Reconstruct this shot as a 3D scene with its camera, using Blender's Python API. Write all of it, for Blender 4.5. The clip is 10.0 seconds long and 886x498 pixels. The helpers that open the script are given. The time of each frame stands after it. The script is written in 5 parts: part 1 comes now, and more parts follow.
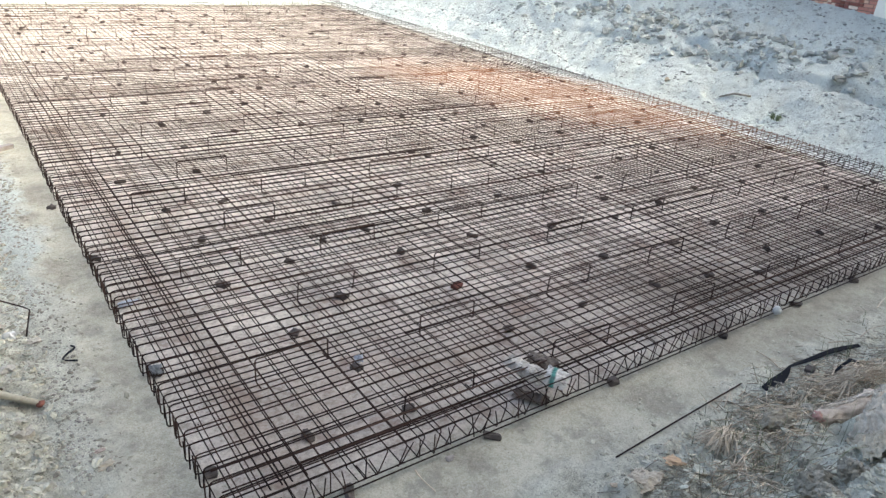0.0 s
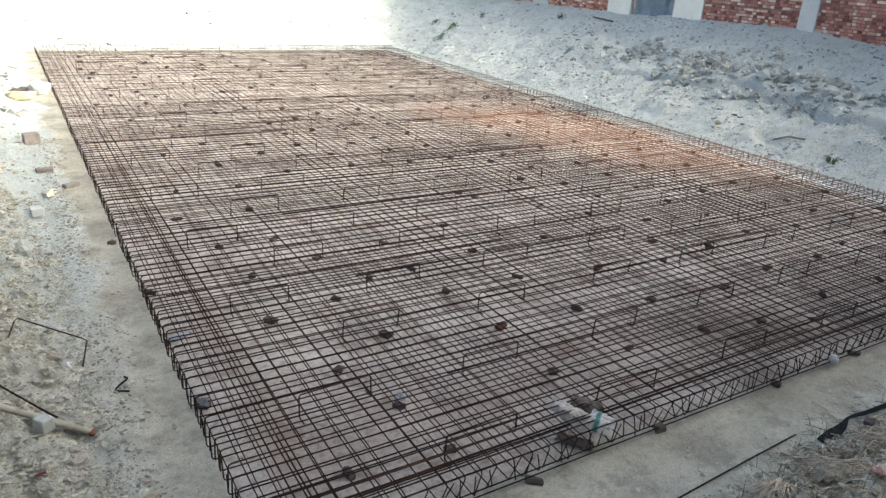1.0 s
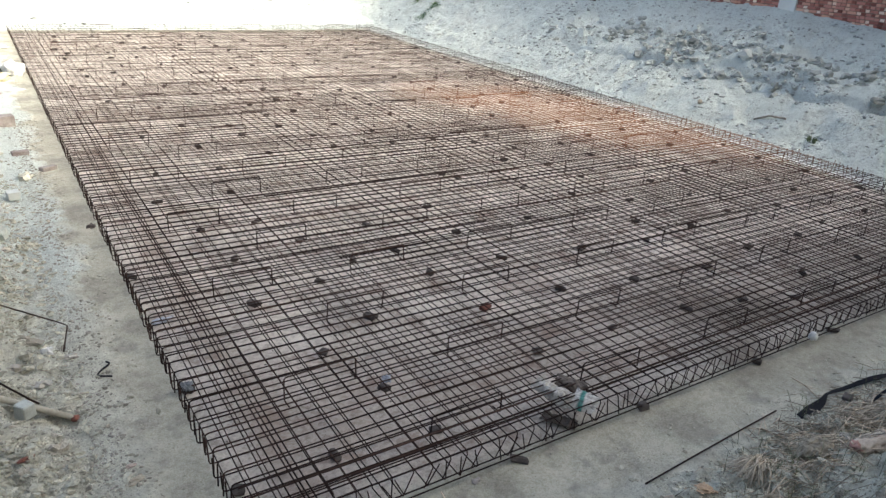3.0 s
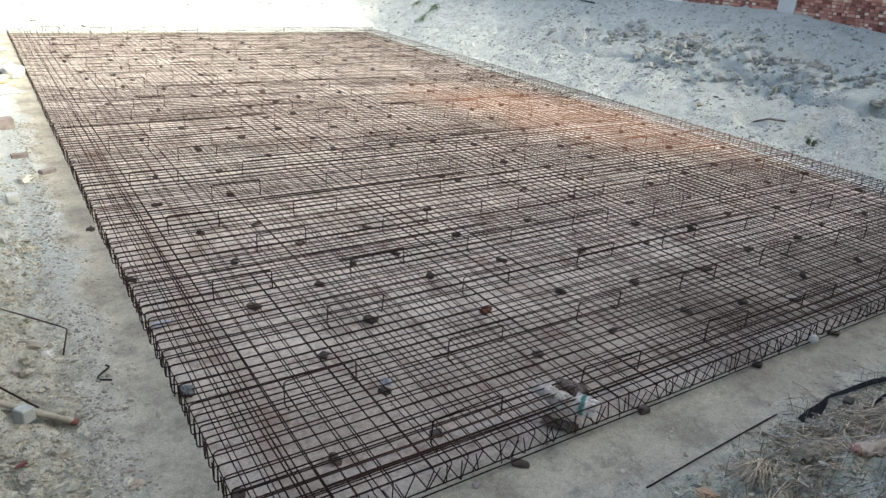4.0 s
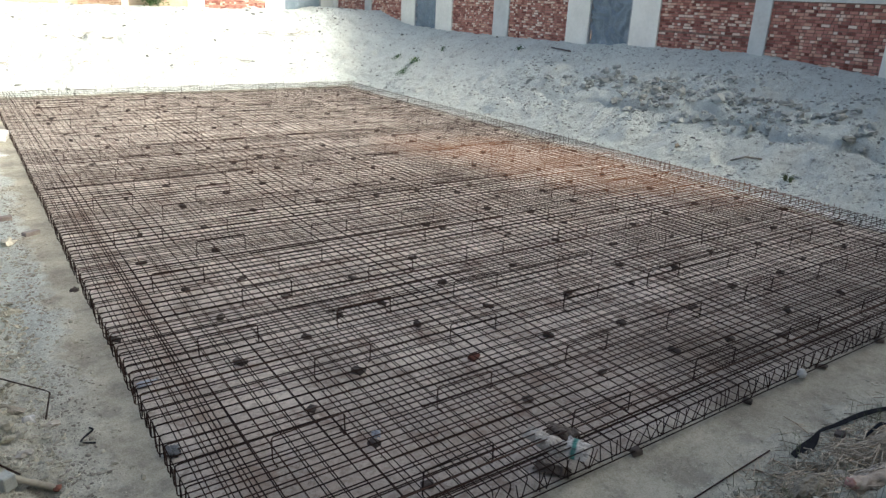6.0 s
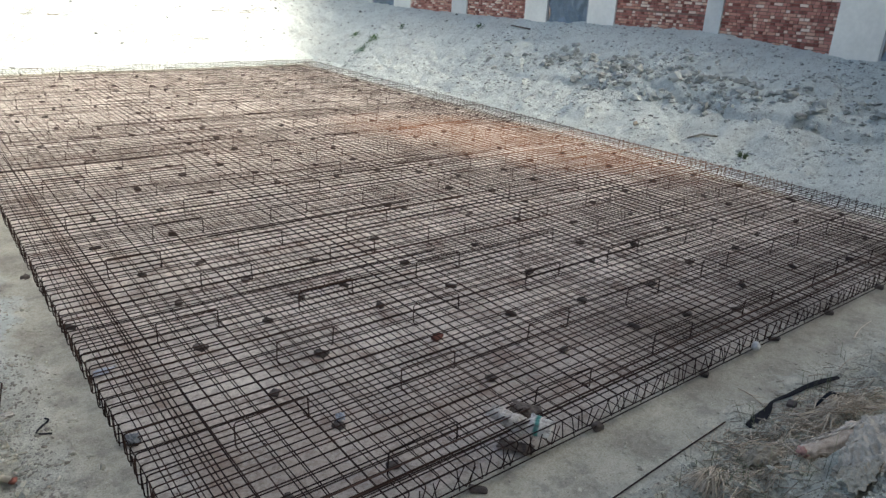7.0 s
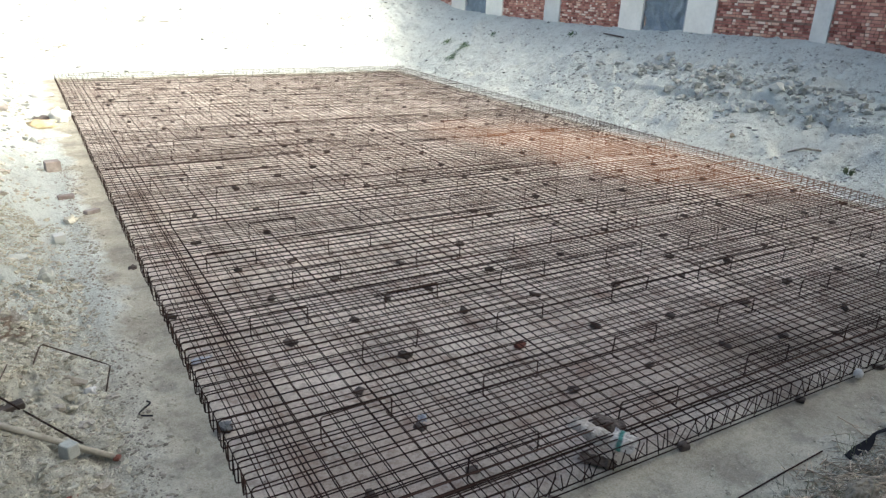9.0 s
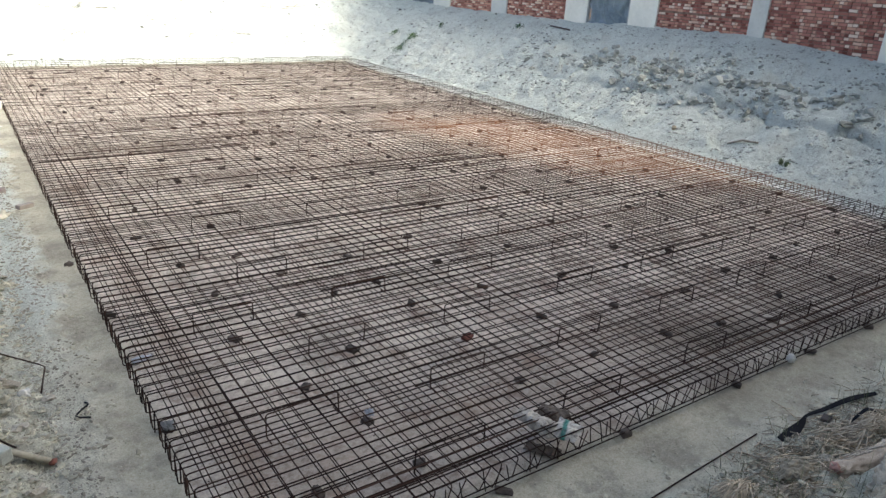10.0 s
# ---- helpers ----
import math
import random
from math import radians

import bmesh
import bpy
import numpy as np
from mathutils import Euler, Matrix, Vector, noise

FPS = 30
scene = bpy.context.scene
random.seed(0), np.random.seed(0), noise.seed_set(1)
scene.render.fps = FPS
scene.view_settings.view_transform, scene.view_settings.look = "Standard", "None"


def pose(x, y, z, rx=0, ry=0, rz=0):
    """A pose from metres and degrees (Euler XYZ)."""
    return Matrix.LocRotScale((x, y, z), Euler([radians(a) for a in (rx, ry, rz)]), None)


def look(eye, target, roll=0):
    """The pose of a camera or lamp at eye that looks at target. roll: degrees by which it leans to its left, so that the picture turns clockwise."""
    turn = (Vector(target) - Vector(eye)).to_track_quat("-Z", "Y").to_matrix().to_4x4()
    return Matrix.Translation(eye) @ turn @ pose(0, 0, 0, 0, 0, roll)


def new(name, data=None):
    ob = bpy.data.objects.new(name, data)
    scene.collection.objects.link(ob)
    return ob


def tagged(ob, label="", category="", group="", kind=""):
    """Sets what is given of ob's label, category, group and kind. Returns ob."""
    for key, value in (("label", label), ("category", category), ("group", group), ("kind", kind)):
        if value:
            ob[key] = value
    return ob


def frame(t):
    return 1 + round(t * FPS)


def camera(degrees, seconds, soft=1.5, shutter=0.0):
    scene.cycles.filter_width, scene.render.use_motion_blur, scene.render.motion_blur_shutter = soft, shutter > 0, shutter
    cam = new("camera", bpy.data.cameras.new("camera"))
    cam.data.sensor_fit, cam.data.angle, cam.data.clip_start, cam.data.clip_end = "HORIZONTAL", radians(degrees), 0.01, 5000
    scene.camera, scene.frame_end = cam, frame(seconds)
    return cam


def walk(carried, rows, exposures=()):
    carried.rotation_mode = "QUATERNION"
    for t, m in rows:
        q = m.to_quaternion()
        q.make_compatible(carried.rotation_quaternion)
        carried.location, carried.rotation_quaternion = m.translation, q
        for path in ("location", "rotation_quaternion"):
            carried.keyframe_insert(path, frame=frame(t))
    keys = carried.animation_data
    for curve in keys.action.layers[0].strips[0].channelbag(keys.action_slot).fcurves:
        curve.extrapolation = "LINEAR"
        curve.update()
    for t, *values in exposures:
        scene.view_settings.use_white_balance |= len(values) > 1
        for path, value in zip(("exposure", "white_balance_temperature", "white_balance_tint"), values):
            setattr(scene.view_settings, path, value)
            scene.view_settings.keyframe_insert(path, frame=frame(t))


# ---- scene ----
cam = camera(64.4, 10.0, 1.4)
PATH = [
    (0, (-0.942, -3.215, 3.679), (0.147, -1.773, 2.822), 5.1),
    (0.5, (-0.956, -3.229, 3.695), (0.046, -1.685, 2.913), 4.2),
    (1, (-0.944, -3.26, 3.691), (0.052, -1.702, 2.929), 4.2),
    (1.5, (-0.936, -3.253, 3.683), (0.079, -1.724, 2.887), 4.0),
    (2, (-0.935, -3.243, 3.697), (0.084, -1.719, 2.897), 3.7),
    (2.5, (-0.936, -3.245, 3.683), (0.085, -1.729, 2.872), 4.2),
    (4, (-0.942, -3.229, 3.691), (0.088, -1.714, 2.889), 4.4),
    (4.5, (-0.984, -3.215, 3.685), (-0.04, -1.646, 2.881), 4.1),
    (5, (-0.964, -3.232, 3.759), (-0.07, -1.576, 3.084), 2.4),
    (5.5, (-0.938, -3.263, 3.731), (0.024, -1.624, 3.109), 2.7),
    (6, (-0.927, -3.272, 3.704), (0.152, -1.729, 3.029), 2.6),
    (6.2, (-0.905, -3.265, 3.703), (0.215, -1.761, 3.006), 2.7),
    (7.5, (-0.928, -3.26, 3.722), (0.227, -1.808, 2.974), 3.2),
    (8, (-0.962, -3.261, 3.685), (0.156, -1.807, 2.886), 3.5),
    (8.5, (-0.98, -3.206, 3.732), (0.053, -1.68, 2.955), 3.4),
    (9, (-0.981, -3.254, 3.721), (-0.013, -1.658, 3.003), 2.7),
    (9.5, (-0.951, -3.279, 3.735), (0.046, -1.706, 3.005), 3.6),
    (10, (-0.935, -3.273, 3.746), (0.146, -1.759, 3.011), 3.7),
]
walk(cam, [(t, look(eye, target, roll)) for t, eye, target, roll in PATH],
     [(0.0, 2.63, 6420, 0), (0.5, 2.25, 6420, 0), (1.0, 2.11, 6420, 0), (4.5, 2.13, 6420, 0), (5.5, 1.75, 6420, 0), (6.0, 1.68, 6420, 0), (7.5, 1.99, 6420, 0), (8.5, 2.09, 6420, 0), (9.0, 1.99, 6420, 0), (10.0, 1.93, 6420, 0)])

# ---- light: sun from behind and to the right, low; an unseen tall building and the boundary wall throw the shade ----
SUN_EL, SUN_AZ = radians(32.0), radians(140.4)
world = bpy.data.worlds.new("sky")
scene.world = world
world.use_nodes = True
wn = world.node_tree.nodes
sky = wn.new("ShaderNodeTexSky")
sky.sky_type, sky.sun_disc = "NISHITA", False
sky.sun_elevation, sky.sun_rotation = SUN_EL, SUN_AZ
sky.air_density, sky.dust_density, sky.ozone_density = 0.48, 7.0, 0.0
wn["Background"].inputs["Strength"].default_value = 0.15
world.node_tree.links.new(sky.outputs["Color"], wn["Background"].inputs["Color"])
sun_dir = Vector((math.sin(SUN_AZ) * math.cos(SUN_EL), math.cos(SUN_AZ) * math.cos(SUN_EL), math.sin(SUN_EL)))
sun = new("sun", bpy.data.lights.new("sun", "SUN"))
sun.data.energy, sun.data.angle, sun.data.color = 0.41, radians(1.2), (0.88, 0.96, 1.06)
sun.matrix_world = look(sun_dir * 60, (0, 0, 0))

# ---- materials ----


def material(name, rough=0.8, metal=0.0, spec=0.3):
    m = bpy.data.materials.new(name)
    m.use_nodes = True
    b = m.node_tree.nodes["Principled BSDF"]
    b.inputs["Roughness"].default_value, b.inputs["Metallic"].default_value = rough, metal
    b.inputs["Specular IOR Level"].default_value = spec
    return m, m.node_tree, b


def node(nt, kind, **values):
    n = nt.nodes.new(kind)
    for k, v in values.items():
        n.inputs[k.replace("_", " ")].default_value = v
    return n


def noise_tex(nt, scale, detail=5.0, rough=0.6, vec=None):
    n = node(nt, "ShaderNodeTexNoise", Scale=scale, Detail=detail, Roughness=rough)
    if vec is not None:
        nt.links.new(vec, n.inputs["Vector"])
    return n.outputs["Fac"]


def place(nt):
    return nt.nodes.new("ShaderNodeNewGeometry").outputs["Position"]


def ramp(nt, fac, *stops):
    r = nt.nodes.new("ShaderNodeValToRGB")
    e = r.color_ramp.elements
    while len(e) < len(stops):
        e.new(0.5)
    for el, (pos, col) in zip(e, stops):
        el.position = pos
        el.color = (*col, 1.0) if isinstance(col, tuple) else (col, col, col, 1.0)
    nt.links.new(fac, r.inputs["Fac"])
    return r.outputs["Color"]


def mix(nt, fac, a, b, how="MIX"):
    n = nt.nodes.new("ShaderNodeMix")
    n.data_type, n.blend_type = "RGBA", how
    for value, slot in ((fac, n.inputs[0]), (a, n.inputs[6]), (b, n.inputs[7])):
        if hasattr(value, "is_linked"):
            nt.links.new(value, slot)
        elif isinstance(value, tuple):
            slot.default_value = (*value, 1.0)
        else:
            slot.default_value = value
    return n.outputs[2]


def maths(nt, how, a, b=0.0, clamp=False):
    n = nt.nodes.new("ShaderNodeMath")
    n.operation, n.use_clamp = how, clamp
    for value, slot in ((a, n.inputs[0]), (b, n.inputs[1])):
        if hasattr(value, "is_linked"):
            nt.links.new(value, slot)
        else:
            slot.default_value = value
    return n.outputs[0]


def bump(nt, b, height, strength=0.5, distance=0.01):
    n = node(nt, "ShaderNodeBump", Strength=strength, Distance=distance)
    nt.links.new(height, n.inputs["Height"])
    nt.links.new(n.outputs["Normal"], b.inputs["Normal"])


def simple(name, dark, light, scale=6.0, rough=0.8, metal=0.0, relief=0.4, distance=0.004, spec=0.3):
    """Two tones broken up at two scales, with fine relief."""
    m, nt, b = material(name, rough, metal, spec)
    p = place(nt)
    big, fine = noise_tex(nt, scale, 4, 0.6, p), noise_tex(nt, scale * 9, 4, 0.65, p)
    f = maths(nt, "ADD", maths(nt, "MULTIPLY", big, 0.6), maths(nt, "MULTIPLY", fine, 0.4))
    info = nt.nodes.new("ShaderNodeObjectInfo")
    island = nt.nodes.new("ShaderNodeNewGeometry").outputs["Random Per Island"]
    vary = maths(nt, "ADD", maths(nt, "MULTIPLY", info.outputs["Random"], 0.22), maths(nt, "MULTIPLY", island, 0.22))
    f = maths(nt, "ADD", f, maths(nt, "SUBTRACT", vary, 0.22))
    nt.links.new(ramp(nt, f, (0.34, dark), (0.66, light)), b.inputs["Base Color"])
    bump(nt, b, fine, relief, distance)
    return m


def ground_material():
    m, nt, b = material("sandy_ground", 0.92, 0.0, 0.2)
    p = place(nt)
    sep = nt.nodes.new("ShaderNodeSeparateXYZ")
    nt.links.new(p, sep.inputs[0])
    x, y, z = sep.outputs
    n1, n2, n3 = noise_tex(nt, 0.7, 5, 0.6, p), noise_tex(nt, 6.0, 7, 0.72, p), noise_tex(nt, 55.0, 5, 0.75, p)
    n4 = noise_tex(nt, 22.0, 5, 0.7, p)
    sand = ramp(nt, n1, (0.38, (0.60, 0.64, 0.60)), (0.62, (0.69, 0.735, 0.69)))
    sand = mix(nt, 0.5, sand, ramp(nt, n2, (0.38, (0.30, 0.32, 0.30)), (0.44, (0.58, 0.625, 0.59)), (0.62, (0.66, 0.71, 0.67))))
    # dark flecks, pits and crumbs also put crevice shade into the sand colour
    sand = mix(nt, 0.22, sand, ramp(nt, n3, (0.40, (0.12, 0.13, 0.12)), (0.50, (0.55, 0.59, 0.56)), (0.62, (0.70, 0.74, 0.71))))
    pit_shade = ramp(nt, noise_tex(nt, 9.0, 6, 0.75, p), (0.60, 0.0), (0.65, 1.0))
    sand = mix(nt, maths(nt, "MULTIPLY", pit_shade, 0.25), sand, (0.2, 0.205, 0.19))
    crumbs = maths(nt, "MULTIPLY", ramp(nt, n4, (0.54, 0.0), (0.60, 1.0)), ramp(nt, noise_tex(nt, 1.7, 4, 0.6, p), (0.42, 0.0), (0.58, 1.0)))
    sand = mix(nt, maths(nt, "MULTIPLY", crumbs, 0.6), sand, (0.13, 0.13, 0.12))
    soil = maths(nt, "MULTIPLY", ramp(nt, noise_tex(nt, 0.9, 4, 0.6, p), (0.56, 0.0), (0.66, 1.0)), 0.12)
    sand = mix(nt, soil, sand, (0.25, 0.205, 0.155))
    # lean concrete under and round the mat
    wob = maths(nt, "MULTIPLY", maths(nt, "SUBTRACT", noise_tex(nt, 1.6, 4, 0.6, p), 0.5), 0.9)

    def within(x0, x1, y0, y1, sharp, wobble):
        inner = None
        for a, sign, edge in ((x, 1, x0), (x, -1, -x1), (y, 1, y0), (y, -1, -y1)):
            d = maths(nt, "ADD", maths(nt, "SUBTRACT", maths(nt, "MULTIPLY", a, sign), edge), wobble)
            d = maths(nt, "MULTIPLY", d, sharp, True)
            inner = d if inner is None else maths(nt, "MINIMUM", inner, d)
        return inner

    inside = within(-0.5, 13.1, -0.72, 24.0, 5.0, wob)
    swept = within(0.0, 12.6, 0.05, 23.4, 6.0, maths(nt, "MULTIPLY", wob, 0.25))
    c1, c2 = noise_tex(nt, 1.3, 7, 0.68, p), noise_tex(nt, 16.0, 7, 0.75, p)
    conc = ramp(nt, c1, (0.38, (0.26, 0.238, 0.175)), (0.50, (0.405, 0.382, 0.288)), (0.62, (0.50, 0.476, 0.365)))
    pale = ramp(nt, c1, (0.38, (0.38, 0.305, 0.25)), (0.50, (0.73, 0.63, 0.535)), (0.62, (0.92, 0.81, 0.70)))
    conc = mix(nt, swept, conc, pale)
    conc = mix(nt, maths(nt, "ADD", maths(nt, "MULTIPLY", swept, 0.28), 0.14), conc, ramp(nt, c2, (0.42, (0.11, 0.09, 0.08)), (0.49, (0.52, 0.48, 0.44)), (0.60, (0.76, 0.71, 0.66))))
    conc = mix(nt, 0.16, conc, ramp(nt, noise_tex(nt, 70.0, 4, 0.7, p), (0.42, (0.15, 0.14, 0.125)), (0.56, (0.68, 0.66, 0.62))))
    verge = within(12.55, 13.25, -1.0, 24.0, 4.0, maths(nt, "MULTIPLY", wob, 0.3))
    conc = mix(nt, maths(nt, "MULTIPLY", maths(nt, "SUBTRACT", verge, swept, True), 0.7), conc, (0.72, 0.73, 0.71))
    stain = ramp(nt, noise_tex(nt, 2.3, 6, 0.75, p), (0.52, 0.0), (0.62, 1.0))
    conc = mix(nt, maths(nt, "MULTIPLY", stain, 0.65), conc, mix(nt, swept, (0.25, 0.235, 0.20), (0.25, 0.175, 0.145)))
    rust = maths(nt, "MULTIPLY", within(0.28, 0.75, 0.1, 10.0, 5.0, maths(nt, "MULTIPLY", wob, 0.5)), ramp(nt, noise_tex(nt, 3.5, 6, 0.7, p), (0.32, 0.15), (0.54, 0.85)))
    conc = mix(nt, maths(nt, "MULTIPLY", rust, 0.6), conc, (0.30, 0.215, 0.17))
    # rust stains, spread wide so that they also paint the near floor dimmer
    rust2 = maths(nt, "MULTIPLY", within(0.05, 7.5, 0.05, 2.2, 1.3, wob), ramp(nt, noise_tex(nt, 2.6, 6, 0.7, p), (0.38, 0.06), (0.62, 0.62)))
    conc = mix(nt, rust2, conc, (0.30, 0.225, 0.18))
    specks = ramp(nt, noise_tex(nt, 34.0, 4, 0.6, p), (0.66, 0.0), (0.70, 1.0))
    conc = mix(nt, maths(nt, "MULTIPLY", specks, 0.7), conc, (0.12, 0.11, 0.10))
    # dark stain on the strip, spread to paint in the dimmer front right floor
    stain_shade = maths(nt, "MULTIPLY", within(4.4, 12.2, -0.78, 2.2, 0.8, wob), ramp(nt, noise_tex(nt, 1.1, 5, 0.65, p), (0.38, 0.28), (0.58, 0.78)))
    conc = mix(nt, stain_shade, conc, (0.155, 0.135, 0.115))
    litter = maths(nt, "MULTIPLY", within(2.3, 12.0, -6.0, -0.6, 4.0, wob), ramp(nt, noise_tex(nt, 3.0, 6, 0.7, p), (0.40, 0.0), (0.58, 0.22)))
    sand = mix(nt, litter, sand, (0.34, 0.30, 0.23))
    dusty = within(-9.0, 12.9, -9.0, 5.5, 0.35, wob)
    sand = mix(nt, maths(nt, "MULTIPLY", dusty, 0.80), sand, ramp(nt, noise_tex(nt, 4.5, 7, 0.75, p), (0.36, (0.40, 0.37, 0.28)), (0.46, (0.66, 0.625, 0.50)), (0.64, (0.84, 0.81, 0.68))))
    # dark chips, which also paint the small shade between crumbs on near banks
    chips = maths(nt, "MULTIPLY", ramp(nt, noise_tex(nt, 42.0, 5, 0.7, p), (0.56, 0.0), (0.60, 1.0)), ramp(nt, noise_tex(nt, 1.9, 4, 0.6, p), (0.36, 0.12), (0.56, 0.52)))
    sand = mix(nt, maths(nt, "MULTIPLY", chips, dusty), sand, (0.105, 0.095, 0.075))
    grit = ramp(nt, noise_tex(nt, 48.0, 5, 0.75, p), (0.57, 0.0), (0.62, 0.5))
    sand = mix(nt, maths(nt, "MULTIPLY", grit, dusty), sand, (0.80, 0.79, 0.72))
    # a patch of brown subsoil dug out on the left bank
    far = nt.nodes.new("ShaderNodeVectorMath")
    far.operation = "DISTANCE"
    nt.links.new(p, far.inputs[0])
    far.inputs[1].default_value = (-1.5, 4.35, 0.3)
    dug = maths(nt, "ADD", far.outputs["Value"], maths(nt, "MULTIPLY", maths(nt, "SUBTRACT", n2, 0.5), 0.8))
    sand = mix(nt, maths(nt, "MULTIPLY", ramp(nt, dug, (0.25, 1.0), (0.5, 0.0)), 0.85), sand, (0.17, 0.11, 0.07))
    nt.links.new(mix(nt, inside, sand, conc), b.inputs["Base Color"])
    h = maths(nt, "ADD", maths(nt, "MULTIPLY", n2, 0.6), maths(nt, "MULTIPLY", n3, 0.5))
    s = maths(nt, "SUBTRACT", 1.0, maths(nt, "MULTIPLY", inside, 0.75))
    bump(nt, b, maths(nt, "MULTIPLY", h, s), 1.0, 0.09)
    return m


def rebar_material():
    m, nt, b = material("rusty_steel", 0.88, 0.0, 0.06)
    p = place(nt)
    info = nt.nodes.new("ShaderNodeObjectInfo")
    n1, n2 = noise_tex(nt, 1.4, 4, 0.6, p), noise_tex(nt, 60.0, 3, 0.6, p)
    f = maths(nt, "ADD", maths(nt, "MULTIPLY", n1, 0.6), maths(nt, "MULTIPLY", info.outputs["Random"], 0.4))
    steel = ramp(nt, f, (0.25, (0.010, 0.0078, 0.0068)), (0.55, (0.030, 0.020, 0.0165)), (0.8, (0.105, 0.063, 0.048)))
    steel = mix(nt, maths(nt, "MULTIPLY", n2, 0.5), steel, (0.062, 0.039, 0.031))
    # sunlit orange glow on the rusty bars, painted towards the mat's far side
    sep = nt.nodes.new("ShaderNodeSeparateXYZ")
    nt.links.new(p, sep.inputs[0])
    dx = maths(nt, "DIVIDE", maths(nt, "SUBTRACT", maths(nt, "ADD", sep.outputs[0], maths(nt, "MULTIPLY", sep.outputs[1], 0.42)), 13.9), 2.3)
    dy = maths(nt, "DIVIDE", maths(nt, "SUBTRACT", sep.outputs[1], 8.0), 5.0)
    r2 = maths(nt, "ADD", maths(nt, "MULTIPLY", dx, dx), maths(nt, "MULTIPLY", dy, dy))
    r2 = maths(nt, "ADD", r2, maths(nt, "MULTIPLY", maths(nt, "SUBTRACT", noise_tex(nt, 0.6, 4, 0.6, p), 0.5), 1.6))
    patch = ramp(nt, r2, (0.35, 1.0), (1.0, 0.0))
    steel = mix(nt, maths(nt, "MULTIPLY", patch, 0.52), steel, (0.35, 0.155, 0.072))
    nt.links.new(steel, b.inputs["Base Color"])
    bump(nt, b, noise_tex(nt, 160.0, 2, 0.5, p), 0.4, 0.002)
    return m


M_GROUND = ground_material()
M_STEEL = rebar_material()
M_BLOCK = simple("dusty_dark_rubble", (0.035, 0.03, 0.028), (0.13, 0.11, 0.10), 9, 0.95, relief=0.8)
M_REDBLOCK = simple("red_brick_rubble", (0.10, 0.036, 0.028), (0.21, 0.085, 0.062), 9, 0.95, relief=0.8)
M_GREYBRICK = simple("dusty_brick", (0.16, 0.13, 0.12), (0.36, 0.33, 0.31), 8, 0.95, relief=0.8)
M_CLOD = simple("dry_clods", (0.36, 0.38, 0.36), (0.60, 0.635, 0.605), 7, 0.97, relief=0.8)
M_CONC = simple("weathered_concrete", (0.44, 0.465, 0.45), (0.60, 0.625, 0.605), 1.2, 0.9, relief=0.5)
M_PLASTER = simple("cream_plaster", (0.66, 0.665, 0.61), (0.83, 0.83, 0.77), 0.9, 0.85, relief=0.3)
M_MORTAR = simple("mud_mortar", (0.10, 0.06, 0.05), (0.30, 0.21, 0.175), 5, 0.97, relief=0.8)
M_TAN = simple("tan_washed_brick", (0.31, 0.25, 0.18), (0.45, 0.375, 0.28), 1.3, 0.95, relief=0.6)
M_SHEET = simple("blue_grey_sheet_metal", (0.17, 0.22, 0.26), (0.33, 0.39, 0.44), 2.2, 0.62, 0.15, 0.3)
M_GATEFRAME = simple("galvanised_frame", (0.30, 0.32, 0.33), (0.45, 0.47, 0.48), 3, 0.5, 0.6)
M_SACK = simple("white_woven_sack", (0.34, 0.33, 0.32), (0.66, 0.66, 0.64), 7, 0.75, relief=0.5)
M_DIRTYSACK = simple("dusty_woven_sack", (0.16, 0.132, 0.092), (0.42, 0.365, 0.275), 9, 0.9, relief=0.8)
M_EARTH = simple("brown_earth", (0.20, 0.18, 0.14), (0.44, 0.40, 0.33), 8, 0.97, relief=1.0, distance=0.01)
M_PEBBLE = simple("dark_pebbles", (0.11, 0.115, 0.105), (0.31, 0.325, 0.305), 9, 0.95, relief=0.7)
M_LUMP = simple("dry_lumps", (0.20, 0.21, 0.195), (0.43, 0.45, 0.42), 7, 0.97, relief=0.8)
M_GRAVEL = simple("tan_gravel", (0.20, 0.18, 0.145), (0.44, 0.41, 0.355), 9, 0.95, relief=0.7)
M_DARK = simple("black_rubber", (0.008, 0.009, 0.012), (0.02, 0.021, 0.026), 6, 0.9, spec=0.12)
M_CRUST = simple("dry_crust", (0.29, 0.275, 0.215), (0.60, 0.575, 0.47), 7, 0.97, relief=0.8)
M_STRAW = simple("dry_straw", (0.28, 0.22, 0.155), (0.80, 0.69, 0.54), 14, 0.85)
M_OLDSTRAW = simple("weathered_straw", (0.13, 0.115, 0.085), (0.38, 0.33, 0.25), 14, 0.9)
M_PALESACK = simple("pale_dusty_sack", (0.21, 0.175, 0.13), (0.48, 0.42, 0.335), 9, 0.9, relief=0.7)
M_TORNPAPER = simple("torn_pale_paper", (0.36, 0.31, 0.26), (0.74, 0.68, 0.60), 10, 0.9, relief=0.7)
M_REDPAPER = simple("reddish_paper", (0.17, 0.085, 0.065), (0.36, 0.21, 0.175), 12, 0.9, relief=0.6)
# brown card; its dark tone also paints the shaded hollow of the cement sack
M_CARD_HOLLOW = simple("card_and_hollow_dark", (0.09, 0.07, 0.058), (0.22, 0.18, 0.15), 10, 0.92, relief=0.7)
M_DRYLEAF = simple("dry_brown_leaf", (0.24, 0.15, 0.09), (0.48, 0.34, 0.22), 12, 0.85)
M_GRASS = simple("green_grass", (0.08, 0.11, 0.05), (0.22, 0.25, 0.13), 8, 0.7)
M_LEAF = simple("bush_leaves", (0.03, 0.07, 0.02), (0.09, 0.16, 0.05), 5, 0.6)
